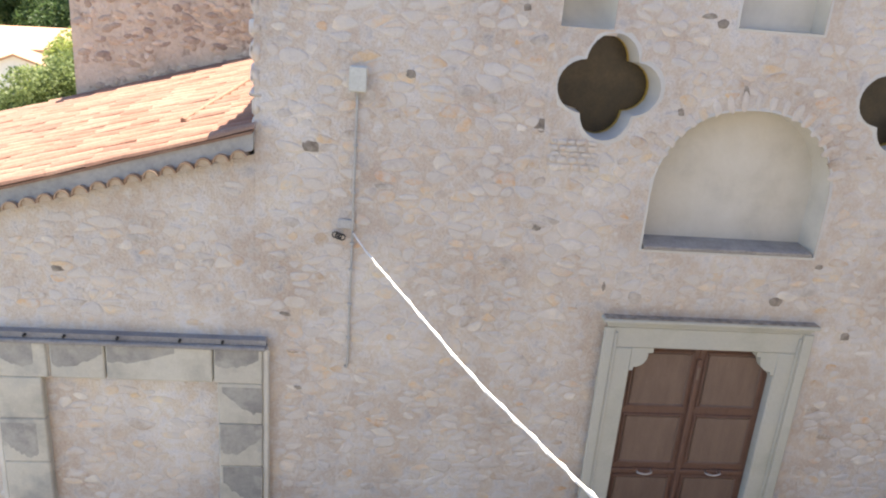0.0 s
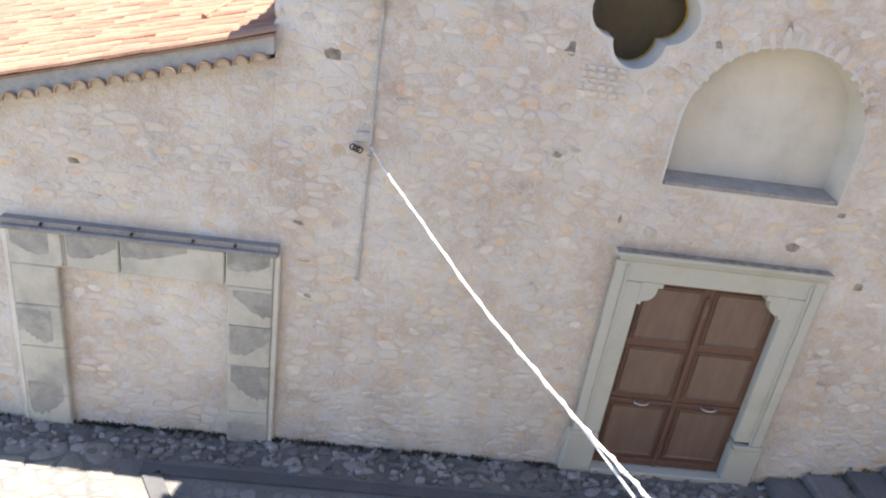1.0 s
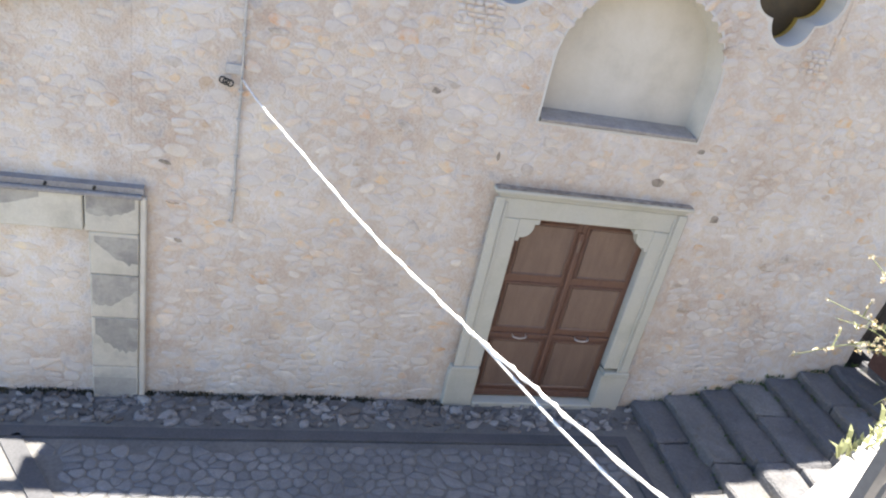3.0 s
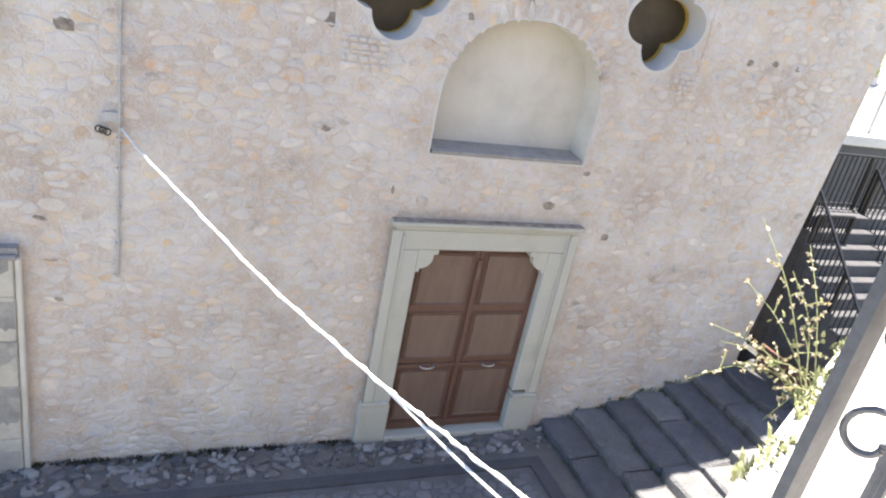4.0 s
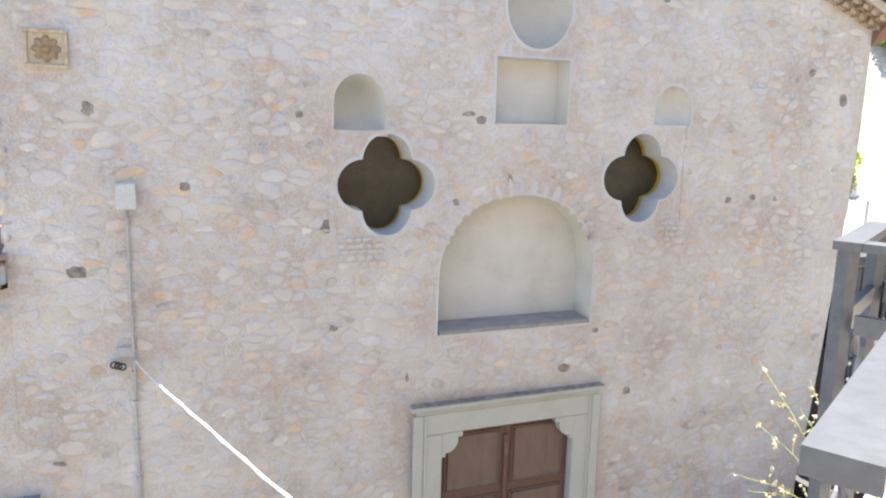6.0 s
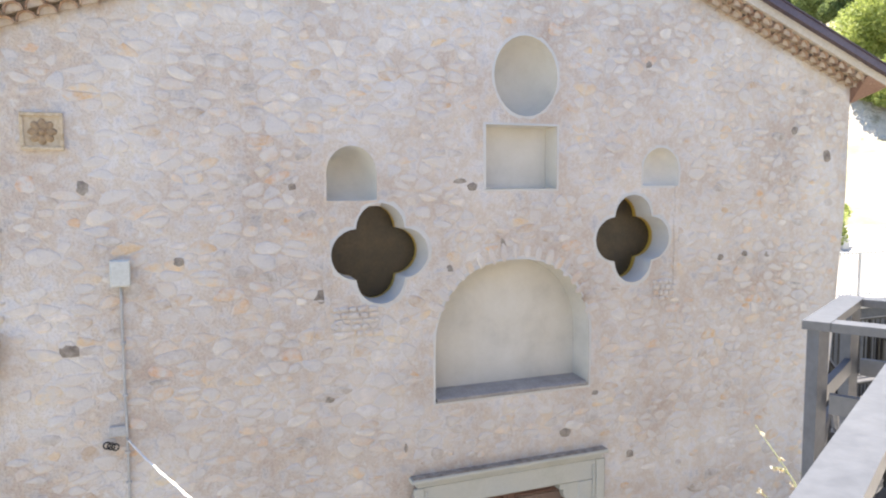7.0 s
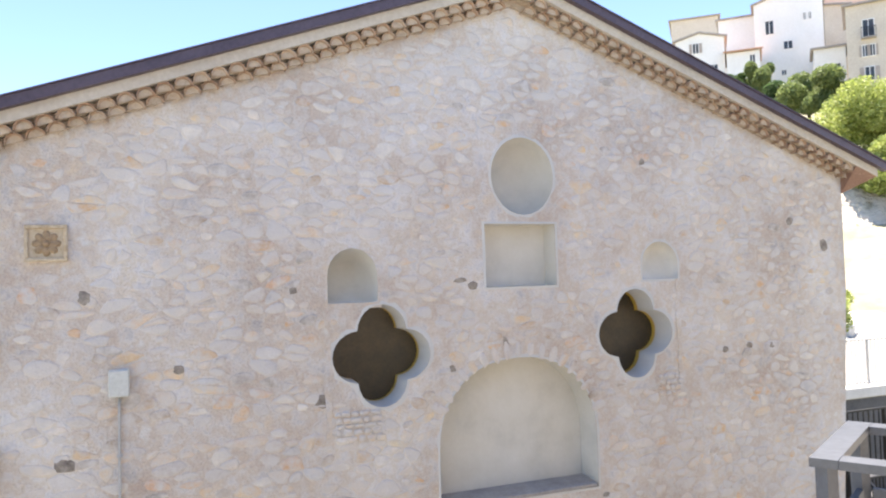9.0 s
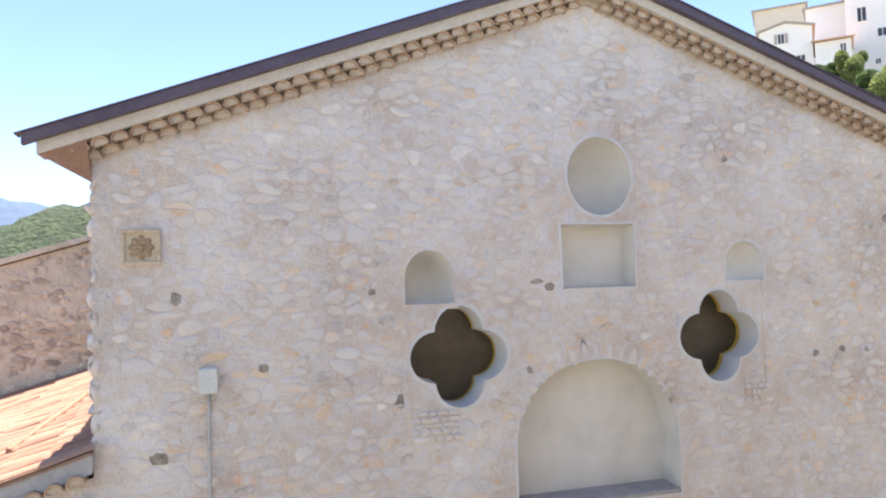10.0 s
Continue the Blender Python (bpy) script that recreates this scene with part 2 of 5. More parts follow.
def translucent(m):
    """Leaves let part of the sun through."""
    nt = m.node_tree
    bsdf = next(n for n in nt.nodes if n.type == 'BSDF_PRINCIPLED')
    out = next(n for n in nt.nodes if n.type == 'OUTPUT_MATERIAL')
    tl = nt.nodes.new("ShaderNodeBsdfTranslucent")
    nt.links.new(bsdf.inputs["Base Color"].links[0].from_socket, tl.inputs[0])
    mx = nt.nodes.new("ShaderNodeMixShader")
    mx.inputs[0].default_value = 0.45
    nt.links.new(bsdf.outputs[0], mx.inputs[1])
    nt.links.new(tl.outputs[0], mx.inputs[2])
    nt.links.new(mx.outputs[0], out.inputs[0])


for m in (M_LEAF, M_LEAFLIGHT, M_LEAFDARK):
    translucent(m)
M_BARK = material("bark", [(0.10, 0.07, 0.05), (0.16, 0.12, 0.09)], scale=6, fine=40, bump=0.6)
M_STEM = material("dry_stem", [(0.17, 0.19, 0.09), (0.23, 0.24, 0.12)], scale=20, bump=0.1)
M_PETAL = material("dry_flower", [(0.50, 0.46, 0.38), (0.54, 0.48, 0.34), (0.46, 0.34, 0.15), (0.58, 0.55, 0.50)], scale=30, bump=0, vary='island')
M_HILL = material("wooded_hill", [(0.020, 0.038, 0.018), (0.036, 0.062, 0.026), (0.058, 0.086, 0.038)], scale=0.09, fine=0.30, bump=1.0, bump_size=6.0, grain=0.9)
# blue of the air haze over the far ridge, put into base colour
M_FARHILL = material("haze_blue_hill", [(0.042, 0.080, 0.15), (0.054, 0.096, 0.165)], scale=0.004, fine=0.03, bump=0.2, bump_size=5)

# ---- mesh helpers ----


def finish(name, bm, mat, parent=None, label="", smooth=False):
    me = bpy.data.meshes.new(name)
    bmesh.ops.recalc_face_normals(bm, faces=bm.faces[:])
    bm.to_mesh(me)
    bm.free()
    if mat:
        me.materials.append(mat)
    if smooth:
        me.polygons.foreach_set("use_smooth", [True] * len(me.polygons))
    ob = new(name, me)
    if parent:
        ob.parent = parent
    if label:
        tagged(ob, label)
    return ob


def part(name, bm, mat, parent, label="", smooth=False):
    return finish(name, bm, mat, parent, label, smooth)


def empty(name, x=0, y=0, z=0):
    ob = new(name)
    ob.empty_display_size = 0.1
    ob.location = (x, y, z)
    return ob


def box(bm, lo, hi, bevel=0.0, m=None):
    c = [(a + b) / 2 for a, b in zip(lo, hi)]
    s = [b - a for a, b in zip(lo, hi)]
    g = bmesh.ops.create_cube(bm, size=1.0, matrix=Matrix.Translation(c) @ Matrix.Diagonal((*s, 1)))
    if bevel:
        es = list({e for v in g["verts"] for e in v.link_edges})
        r = bmesh.ops.bevel(bm, geom=es, offset=bevel, segments=1, affect='EDGES')
        vs = list({v for f in r["faces"] for v in f.verts} | {v for v in g["verts"] if v.is_valid})
    else:
        vs = g["verts"]
    if m is not None:
        bmesh.ops.transform(bm, matrix=m, verts=vs)
    return vs


def boxed(lo, hi, bevel=0.0, m=None):
    bm = bmesh.new()
    box(bm, lo, hi, bevel, m)
    return bm


def local(bm, parent):
    """Brings a mesh drawn in world places under a thing that stands at its base."""
    bmesh.ops.translate(bm, vec=-Vector(parent.location), verts=bm.verts[:])
    return bm


def bar(bm, a, b, w, h=None, up=(0, 0, 1)):
    """A square bar from a to b."""
    a, b = Vector(a), Vector(b)
    h = h or w
    d = (b - a).normalized()
    s = d.cross(Vector(up))
    if s.length < 1e-4:
        s = d.cross(Vector((1, 0, 0)))
    s.normalize()
    u = s.cross(d)
    vs = [bm.verts.new(p + s * i * w / 2 + u * j * h / 2) for p in (a, b) for i, j in ((-1, -1), (1, -1), (1, 1), (-1, 1))]
    for f in ((0, 1, 2, 3), (7, 6, 5, 4), (0, 4, 5, 1), (1, 5, 6, 2), (2, 6, 7, 3), (3, 7, 4, 0)):
        bm.faces.new([vs[i] for i in f])


def tube(bm, pts, r, sides=7, taper=1.0):
    """A round tube along a line of points."""
    rings = []
    n = len(pts)
    for i, p in enumerate(pts):
        p = Vector(p)
        d = (Vector(pts[min(i + 1, n - 1)]) - Vector(pts[max(i - 1, 0)])).normalized()
        s = d.cross(Vector((0.13, 0.2, 0.97)))
        if s.length < 1e-3:
            s = d.cross(Vector((1, 0, 0)))
        s.normalize()
        u = s.cross(d)
        rr = r * (1 + (taper - 1) * i / max(1, n - 1))
        rings.append([bm.verts.new(p + (s * math.cos(2 * math.pi * k / sides) + u * math.sin(2 * math.pi * k / sides)) * rr) for k in range(sides)])
    for a, b in zip(rings, rings[1:]):
        for k in range(sides):
            bm.faces.new((a[k], a[(k + 1) % sides], b[(k + 1) % sides], b[k]))
    bm.faces.new(rings[0])
    bm.faces.new(rings[-1][::-1])


def smooth_line(pts, n):
    """Catmull-Rom through the points."""
    p = [Vector(q) for q in pts]
    p = [2 * p[0] - p[1]] + p + [2 * p[-1] - p[-2]]
    out = []
    for i in range(1, len(p) - 2):
        for k in range(n):
            t = k / n
            out.append(0.5 * (2 * p[i] + (p[i + 1] - p[i - 1]) * t + (2 * p[i - 1] - 5 * p[i] + 4 * p[i + 1] - p[i + 2]) * t * t + (3 * p[i] - p[i - 1] - 3 * p[i + 1] + p[i + 2]) * t ** 3))
    return out + [p[-2]]


def prism(outline, y0, y1):
    """A flat shape in x and z, from y0 to y1."""
    bm = bmesh.new()
    a = [bm.verts.new((x, y0, z)) for x, z in outline]
    b = [bm.verts.new((x, y1, z)) for x, z in outline]
    n = len(a)
    for i in range(n):
        bm.faces.new((a[i], a[(i + 1) % n], b[(i + 1) % n], b[i]))
    for ring, y in ((a, y0), (b, y1)):
        es = [bm.edges.get((ring[i], ring[(i + 1) % n])) for i in range(n)]
        bmesh.ops.triangle_fill(bm, edges=es, use_beauty=True)
    return bm


# ---- outlines on the church front ----
XL, XR, ZC, APEX = -5.17, 5.20, 7.70, (0.03, 9.57)
GZ = -0.25


def gable(x):
    return APEX[1] - (APEX[1] - ZC) * abs(x - APEX[0]) / (5.2 if x > 0 else 5.2)


def right_edge(z):
    return 4.76 + (XR - 4.76) * min(1, max(0, (z - 1.2) / 5.0)) ** 0.8


def quatrefoil(cx, cz, k=1.0, n=12):
    """Four round lobes that meet in soft cusps."""
    d, r = 0.277, 0.263
    pts = []
    for i in range(n * 4):
        a = 2 * math.pi * i / (n * 4)
        b = (a + math.pi / 4) % (math.pi / 2) - math.pi / 4
        q = d * math.cos(b) + math.sqrt(r * r - (d * math.sin(b)) ** 2)
        q = k * (q + 0.012 * (abs(b) / (math.pi / 4)) ** 6)
        pts.append((cx + q * math.cos(a), cz + q * math.sin(a)))
    return pts


def arch(x0, x1, z0, zs, zt, n=20, power=2.0):
    c, w = (x0 + x1) / 2, (x1 - x0) / 2
    pts = [(x0, z0), (x1, z0)]
    for i in range(n + 1):
        a = math.pi * i / n
        s, co = abs(math.sin(a)) ** (2 / power), math.copysign(abs(math.cos(a)) ** (2 / power), math.cos(a))
        pts.append((c + w * co, zs + (zt - zs) * s))
    return pts


def oval(cx, cz, rx, rz, n=28):
    return [(cx + rx * math.cos(2 * math.pi * i / n), cz + rz * math.sin(2 * math.pi * i / n)) for i in range(n)]


DX0, DX1, DTOP = -0.92, 0.835, 2.78
Q1, Q2 = (-1.615, 5.655), (1.615, 5.715)
LUNETTE = arch(-1.0, 1.0, 3.95, 4.55, 5.53, 26, 2.25)
OVAL = oval(0.12, 7.60, 0.405, 0.45)
SQUARE = [(-0.385, 6.33), (0.525, 6.33), (0.525, 7.05), (-0.385, 7.05)]
NICHE_L = arch(-2.19, -1.65, 6.22, 6.50, 6.79, 14)
NICHE_R = arch(1.74, 2.28, 6.36, 6.56, 6.83, 14)
DOORHOLE = [(DX0 - 0.3, GZ), (DX1 + 0.3, GZ), (DX1 + 0.3, 3.0), (DX0 - 0.3, 3.0)]
HOLES = [quatrefoil(*Q1), quatrefoil(*Q2), LUNETTE, OVAL, SQUARE, NICHE_L, NICHE_R]


def inside(x, z, poly):
    hit = False
    for (x0, z0), (x1, z1) in zip(poly, poly[1:] + poly[:1]):
        if (z0 > z) != (z1 > z) and x < (x1 - x0) * (z - z0) / (z1 - z0) + x0:
            hit = not hit
    return hit

# ---- church ----
church = tagged(empty("church"), "old stone church with a gabled rubble front and plastered niches", "church")


def loop_edges(bm, pts, y):
    vs = [bm.verts.new((x, y, z)) for x, z in pts]
    return vs, [bm.edges.new((vs[i], vs[(i + 1) % len(vs)])) for i in range(len(vs))]


def facade_mesh():
    bm = bmesh.new()
    zs = [GZ, 1.2, 2.4, 3.6, 5.0, 6.2]
    outer = [(XL, GZ), (DX0 - 0.3, GZ), (DX0 - 0.3, 3.0), (DX1 + 0.3, 3.0), (DX1 + 0.3, GZ)] + [(right_edge(z), z) for z in zs] + [(XR, ZC), APEX, (XL, ZC)]
    edges = loop_edges(bm, outer, 0.0)[1]
    for h in HOLES:
        edges += loop_edges(bm, h, 0.0)[1]
    bmesh.ops.triangle_fill(bm, edges=edges, use_beauty=True)
    # outer edges and the door's hole get the wall's thickness
    border = [e for e in bm.edges if e.is_boundary]
    done = set()
    for e in border:
        a, b = e.verts
        if all(inside(v.co.x, v.co.z, [(-2.4, 3.8), (2.4, 3.8), (2.4, 8.3), (-2.4, 8.3)]) for v in (a, b)):
            continue
        p = [bm.verts.new((v.co.x, 0.6, v.co.z)) for v in (a, b)]
        bm.faces.new((a, b, p[1], p[0]))
    return bm


finish_wall = part("front_wall", facade_mesh(), M_MORTAR, church, "lime-pointed rubble front wall")


def recess(name, outline, depth, mat, back_mat, scale=1.0, slope=0.0, label=""):
    """The plastered inside of a niche: its reveal and back."""
    bm = bmesh.new()
    cx = sum(p[0] for p in outline) / len(outline)
    cz = sum(p[1] for p in outline) / len(outline)
    a = [bm.verts.new((x, 0.0, z)) for x, z in outline]
    b = [bm.verts.new((cx + (x - cx) * scale, depth, cz + (z - cz) * scale + slope * (1 if z < cz - 0.1 else 0))) for x, z in outline]
    n = len(a)
    for i in range(n):
        bm.faces.new((a[i], a[(i + 1) % n], b[(i + 1) % n], b[i]))
    es = [bm.edges.get((b[i], b[(i + 1) % n])) for i in range(n)]
    bmesh.ops.triangle_fill(bm, edges=es, use_beauty=True)
    return part(name, bm, mat, church, label)


def bowl(name, outline, depth, mat, label="", rings=6, shift=0.0):
    """A hollow that rounds inwards."""
    bm = bmesh.new()
    cx = sum(p[0] for p in outline) / len(outline)
    cz = sum(p[1] for p in outline) / len(outline)
    last = [bm.verts.new((x, 0.0, z)) for x, z in outline]
    n = len(last)
    for r in range(1, rings + 1):
        k = math.cos(math.pi / 2 * r / (rings + 0.4))
        d = depth * math.sin(math.pi / 2 * r / rings)
        cur = [bm.verts.new((cx + (x - cx) * k, d, cz + shift * r / rings + (z - cz) * k)) for x, z in outline]
        for i in range(n):
            bm.faces.new((last[i], last[(i + 1) % n], cur[(i + 1) % n], cur[i]))
        last = cur
    bm.faces.new(last)
    return part(name, bm, mat, church, label, smooth=True)


def sloped_sill(x0, x1, z0, zf, zb, depth):
    """A worn sill that rises towards the back."""
    bm = bmesh.new()
    n, rows = 16, []
    rnd = random.Random(4)
    for i in range(n + 1):
        x = x0 + (x1 - x0) * i / n
        w = rnd.uniform(-0.006, 0.006)
        rows.append([bm.verts.new(p) for p in ((x, -0.006 + w, z0), (x, -0.010 + w, zf - 0.012), (x, 0.012 + w, zf), (x, depth, zb), (x, depth, z0))])
    for a, b in zip(rows, rows[1:]):
        for k in range(5):
            bm.faces.new((a[k], a[(k + 1) % 5], b[(k + 1) % 5], b[k]))
    bm.faces.new(rows[0])
    bm.faces.new(rows[-1][::-1])
    return bm


recess("lunette_niche", LUNETTE, 0.32, M_PLASTER, M_PLASTER, 0.975, 0.0, "smooth plastered arched blind lunette over the door")
bowl("oval_niche", OVAL, 0.52, M_PLASTER, "round hollow plastered niche")
recess("square_niche", SQUARE, 0.24, M_PLASTER, M_PLASTER, 0.97, 0.0, "square plastered recess")
bowl("small_niche", NICHE_L, 0.46, M_PLASTER, "small arched hollow niche")
bowl("small_niche", NICHE_R, 0.16, M_PLASTER, "small shallow arched niche")
part("lunette_sill", sloped_sill(-0.975, 0.975, 3.955, 4.0, 4.03, 0.312), M_LUNSILL, church, "grey weathered sill of the lunette")

# raised lime rims round the hollows
def rim(outline, w, name, mat=M_MORTAR, proud=0.007):
    cx = sum(p[0] for p in outline) / len(outline)
    cz = sum(p[1] for p in outline) / len(outline)
    bm = bmesh.new()
    n = len(outline)
    rnd = random.Random(5)
    ins = [bm.verts.new((x, -proud, z)) for x, z in outline]
    outs = []
    for i, (x, z) in enumerate(outline):
        d = Vector((x - cx, z - cz))
        l = d.length
        d = d.normalized() * (w * rnd.uniform(0.5, 1.4))
        outs.append(bm.verts.new((x + d.x, 0.003, z + d.y)))
    for i in range(n):
        bm.faces.new((ins[i], ins[(i + 1) % n], outs[(i + 1) % n], outs[i]))
    part(name, bm, mat, church)


rim(LUNETTE, 0.045, "lime_rim", M_REVEAL)
rim(OVAL, 0.06, "lime_rim", M_REVEAL, 0.003)
rim(SQUARE, 0.045, "lime_rim", M_REVEAL)
rim(NICHE_L, 0.06, "lime_rim", M_MORTAR)
rim(NICHE_R, 0.06, "lime_rim", M_REVEAL, 0.003)
rim(quatrefoil(*Q1), 0.06, "lime_rim", M_REVEAL)
rim(quatrefoil(*Q2), 0.06, "lime_rim", M_REVEAL)

for cx, cz in (Q1, Q2):
    win = part("quatrefoil_window", prism(quatrefoil(cx, cz, 1.06), 0.365, 0.380), M_GLASS, church, "four-lobed church window with dark amber glass")
    outline = quatrefoil(cx, cz)
    n = len(outline)
    bm = bmesh.new()
    a = [bm.verts.new((x, 0.0, z)) for x, z in outline]
    b = [bm.verts.new((cx + (x - cx) * 0.955, 0.295, cz + (z - cz) * 0.955)) for x, z in outline]
    for i in range(n):
        bm.faces.new((a[i], a[(i + 1) % n], b[(i + 1) % n], b[i]))
    part("window_reveal", bm, M_REVEAL, win, "pale plastered reveal", smooth=True)
    bm = bmesh.new()
    c = [bm.verts.new((cx + (x - cx) * 0.955, 0.295, cz + (z - cz) * 0.955)) for x, z in outline]
    d = [bm.verts.new((cx + (x - cx) * 0.955, 0.365, cz + (z - cz) * 0.955)) for x, z in outline]
    for i in range(n):
        bm.faces.new((c[i], c[(i + 1) % n], d[(i + 1) % n], d[i]))
    part("window_rim", bm, M_GOLD, win, "thin yellow window rim", smooth=True)

# faint plastered strips where taller windows were walled up
def flat_patch(x0, x1, z0, z1, seed):
    rnd = random.Random(seed)
    pts = []
    for k in range(9):
        pts.append((x0 + rnd.uniform(-0.012, 0.012), z0 + (z1 - z0) * k / 8))
    for k in range(9):
        pts.append((x1 + rnd.uniform(-0.02, 0.02), z1 - (z1 - z0) * k / 8))
    part("walled_up_strip", prism(pts, -0.010, 0.004), M_MORTAR, church, "pale mortar strip of a walled-up window")


flat_patch(-2.235, -2.175, 4.78, 6.22, 1)
flat_patch(2.235, 2.285, 4.95, 6.36, 3)

# other walls of the church, closing the box
part("side_wall", boxed((XL, 0.6, GZ), (XL + 0.6, 22, 7.6)), M_ROUGHWALL, church)
part("side_wall", boxed((4.6, 0.6, GZ), (XR - 0.02, 22, 7.6)), M_ROUGHWALL, church)
part("back_wall", prism([(XL, GZ), (XR, GZ), (XR, ZC), APEX, (XL, ZC)], 22.0, 22.5), M_ROUGHWALL, church)
part("nave_floor", boxed((XL + 0.6, 0.6, GZ), (4.6, 22, GZ + 0.2)), M_SILL, church)

# roof slabs with metal edge
def slope_point(s, x_end, rise, y):
    """A point at the share s of the slope from eave to apex."""
    x = x_end + (APEX[0] - x_end) * s
    z = ZC + (APEX[1] - ZC) * s + rise
    return x, y, z


SLOPE_L = math.hypot(5.2, APEX[1] - ZC)
for side, xe in ((-1, XL), (1, XR)):
    over = -0.40 / 5.2          # overhang past the side wall
    def strip(z0, z1, y0, y1, s0=over, s1=1.0):
        bm = bmesh.new()
        vs = []
        for y in (y0, y1):
            for s, z in ((s0, z0), (s1, z0), (s1, z1), (s0, z1)):
                vs.append(bm.verts.new(slope_point(s, xe, z, y)))
        for f in ((0, 1, 2, 3), (7, 6, 5, 4), (0, 4, 5, 1), (1, 5, 6, 2), (2, 6, 7, 3), (3, 7, 4, 0)):
            bm.faces.new([vs[i] for i in f])
        return bm
    part("eave_bed", strip(-0.005, 0.06, -0.05, 0.7, 0.0), M_TILEFILL, church)
    part("eave_bed", strip(0.062, 0.137, -0.125, 0.7, 0.0), M_TILEFILL, church)
    part("eave_band", strip(0.138, 0.248, -0.27, 0.06), M_BAND, church, "beige plaster band under the roof edge")
    part("roof", strip(0.251, 0.30, -0.24, 22.6, -0.012), M_TILE_J, church, "tiled roof slope")
    part("roof_flashing", strip(0.2485, 0.350, -0.35, -0.26, over - 0.02), M_METALROOF, church, "dark brown metal flashing along the roof edge")
    part("flashing_lip", strip(0.351, 0.364, -0.37, -0.20, over - 0.03), M_METALROOF, church)
    bm = bmesh.new()
    for dx, y, z in ((0.0, 0.0, ZC - 0.22), (0.0, 1.4, ZC - 0.10), (0.40, -0.26, ZC + 0.0), (0.0, -0.08, ZC - 0.05), (0.40, -0.26, ZC + 0.07), (0.0, -0.26, ZC + 0.13), (0.0, 1.4, ZC + 0.10)):
        bm.verts.new((xe + side * (dx - 0.004), y, z))
    bmesh.ops.convex_hull(bm, input=bm.verts[:])
    part("corner_corbel", bm, M_TILE_J, church, "corbelled old tiles under the corner of the eave")


def half_tile(r, length, thick=0.016, n=7):
    """A barrel tile along y, its open end at y = 0 and filled with mortar a little way in."""
    bm = bmesh.new()

    def ring(q, y):
        return [bm.verts.new((q * math.cos(math.pi * i / n), y, q * math.sin(math.pi * i / n))) for i in range(n + 1)]
    o0, o1, q0, q1 = ring(r, 0.0), ring(r * 0.86, length), ring(r - thick, 0.0), ring((r - thick) * 0.97, 0.03)
    for i in range(n):
        bm.faces.new((o0[i], o0[i + 1], o1[i + 1], o1[i]))
        bm.faces.new((o0[i + 1], o0[i], q0[i], q0[i + 1]))
        bm.faces.new((q0[i + 1], q0[i], q1[i], q1[i + 1]))
    bm.faces.new(q1).material_index = 1
    return bm


def shared_mesh(name, bm, mat, smooth=False):
    me = bpy.data.meshes.new(name)
    bmesh.ops.recalc_face_normals(bm, faces=bm.faces[:])
    bm.to_mesh(me)
    bm.free()
    me.materials.append(mat)
    if smooth:
        me.polygons.foreach_set("use_smooth", [True] * len(me.polygons))
    return me


ME_COPPO = shared_mesh("cornice_tile", half_tile(0.082, 0.42), M_COPPO)
ME_COPPO.materials.append(M_TILEFILL)
rng = random.Random(11)
for xe in (XL, XR):
    for row, (rise, out, shift) in enumerate(((-0.018, -0.13, 0.0), (0.058, -0.225, 0.5))):
        count = 31
        for i in range(-row, count):
            s = (i + 0.2 + shift) / (count + 0.4)
            x, y, z = slope_point(s, xe, rise, out + rng.uniform(-0.015, 0.015))
            t = new("cornice_tile", ME_COPPO)
            t.parent = church
            t.matrix_basis = pose(x, y, z, rng.uniform(-3, 3), (-1 if xe > 0 else 1) * -12 + rng.uniform(-4, 4), rng.uniform(-4, 4))
# ---- door with its carved surround ----
surround = tagged(empty("door_surround", -0.03, 0, 0.05), "carved grey-green limestone door surround with cornice", "door frame")
M0 = -0.043


def surround_part(name, bm, label=""):
    return part(name, local(bm, surround), M_PORTAL, surround, label)


def ear(side):
    """The rounded stepped corner of the opening."""
    x = DX0 if side < 0 else DX1
    s = -side
    pts = [(x, 2.78), (x, 2.49), (x + s * 0.045, 2.49), (x + s * 0.045, 2.53)]
    for i in range(7):
        a = math.pi / 2 * i / 6
        pts.append((x + s * (0.05 + 0.15 * math.sin(a)), 2.535 + 0.15 * (1 - math.cos(a))))
    pts += [(x + s * 0.20, 2.72), (x + s * 0.255, 2.72), (x + s * 0.255, 2.78)]
    return pts if side < 0 else pts[::-1]


surround_part("jamb", boxed((DX0 - 0.31, -0.06, 0.60), (DX0, 0.28, 2.78), 0.012))
surround_part("jamb", boxed((DX1, -0.06, 0.66), (DX1 + 0.31, 0.28, 2.78), 0.012))
surround_part("lintel", boxed((DX0 - 0.31, -0.06, 2.783), (DX1 + 0.31, 0.28, 3.04), 0.012))
for side in (-1, 1):
    surround_part("corner_ear", prism(ear(side), -0.052, 0.26))
    x = DX0 if side < 0 else DX1
    lo, hi = sorted((x + side * 0.24, x + side * 0.37))
    surround_part("outer_moulding", boxed((lo, -0.082, 0.62), (hi, -0.0605, 3.04), 0.014))
    lo, hi = sorted((x + side * 0.20, x + side * 0.235))
    surround_part("inner_fillet", boxed((lo, -0.078, 0.62), (hi, -0.0605, 2.98), 0.008))
    lo, hi = sorted((x - side * 0.0, x + side * 0.41))
    surround_part("plinth_block", boxed((lo, -0.085, -0.12), (hi, 0.28, 0.56), 0.015))
    lo, hi = sorted((x + side * 0.02, x + side * 0.40))
    surround_part("plinth_cap", boxed((lo, -0.10, 0.562), (hi, 0.27, 0.615), 0.012))
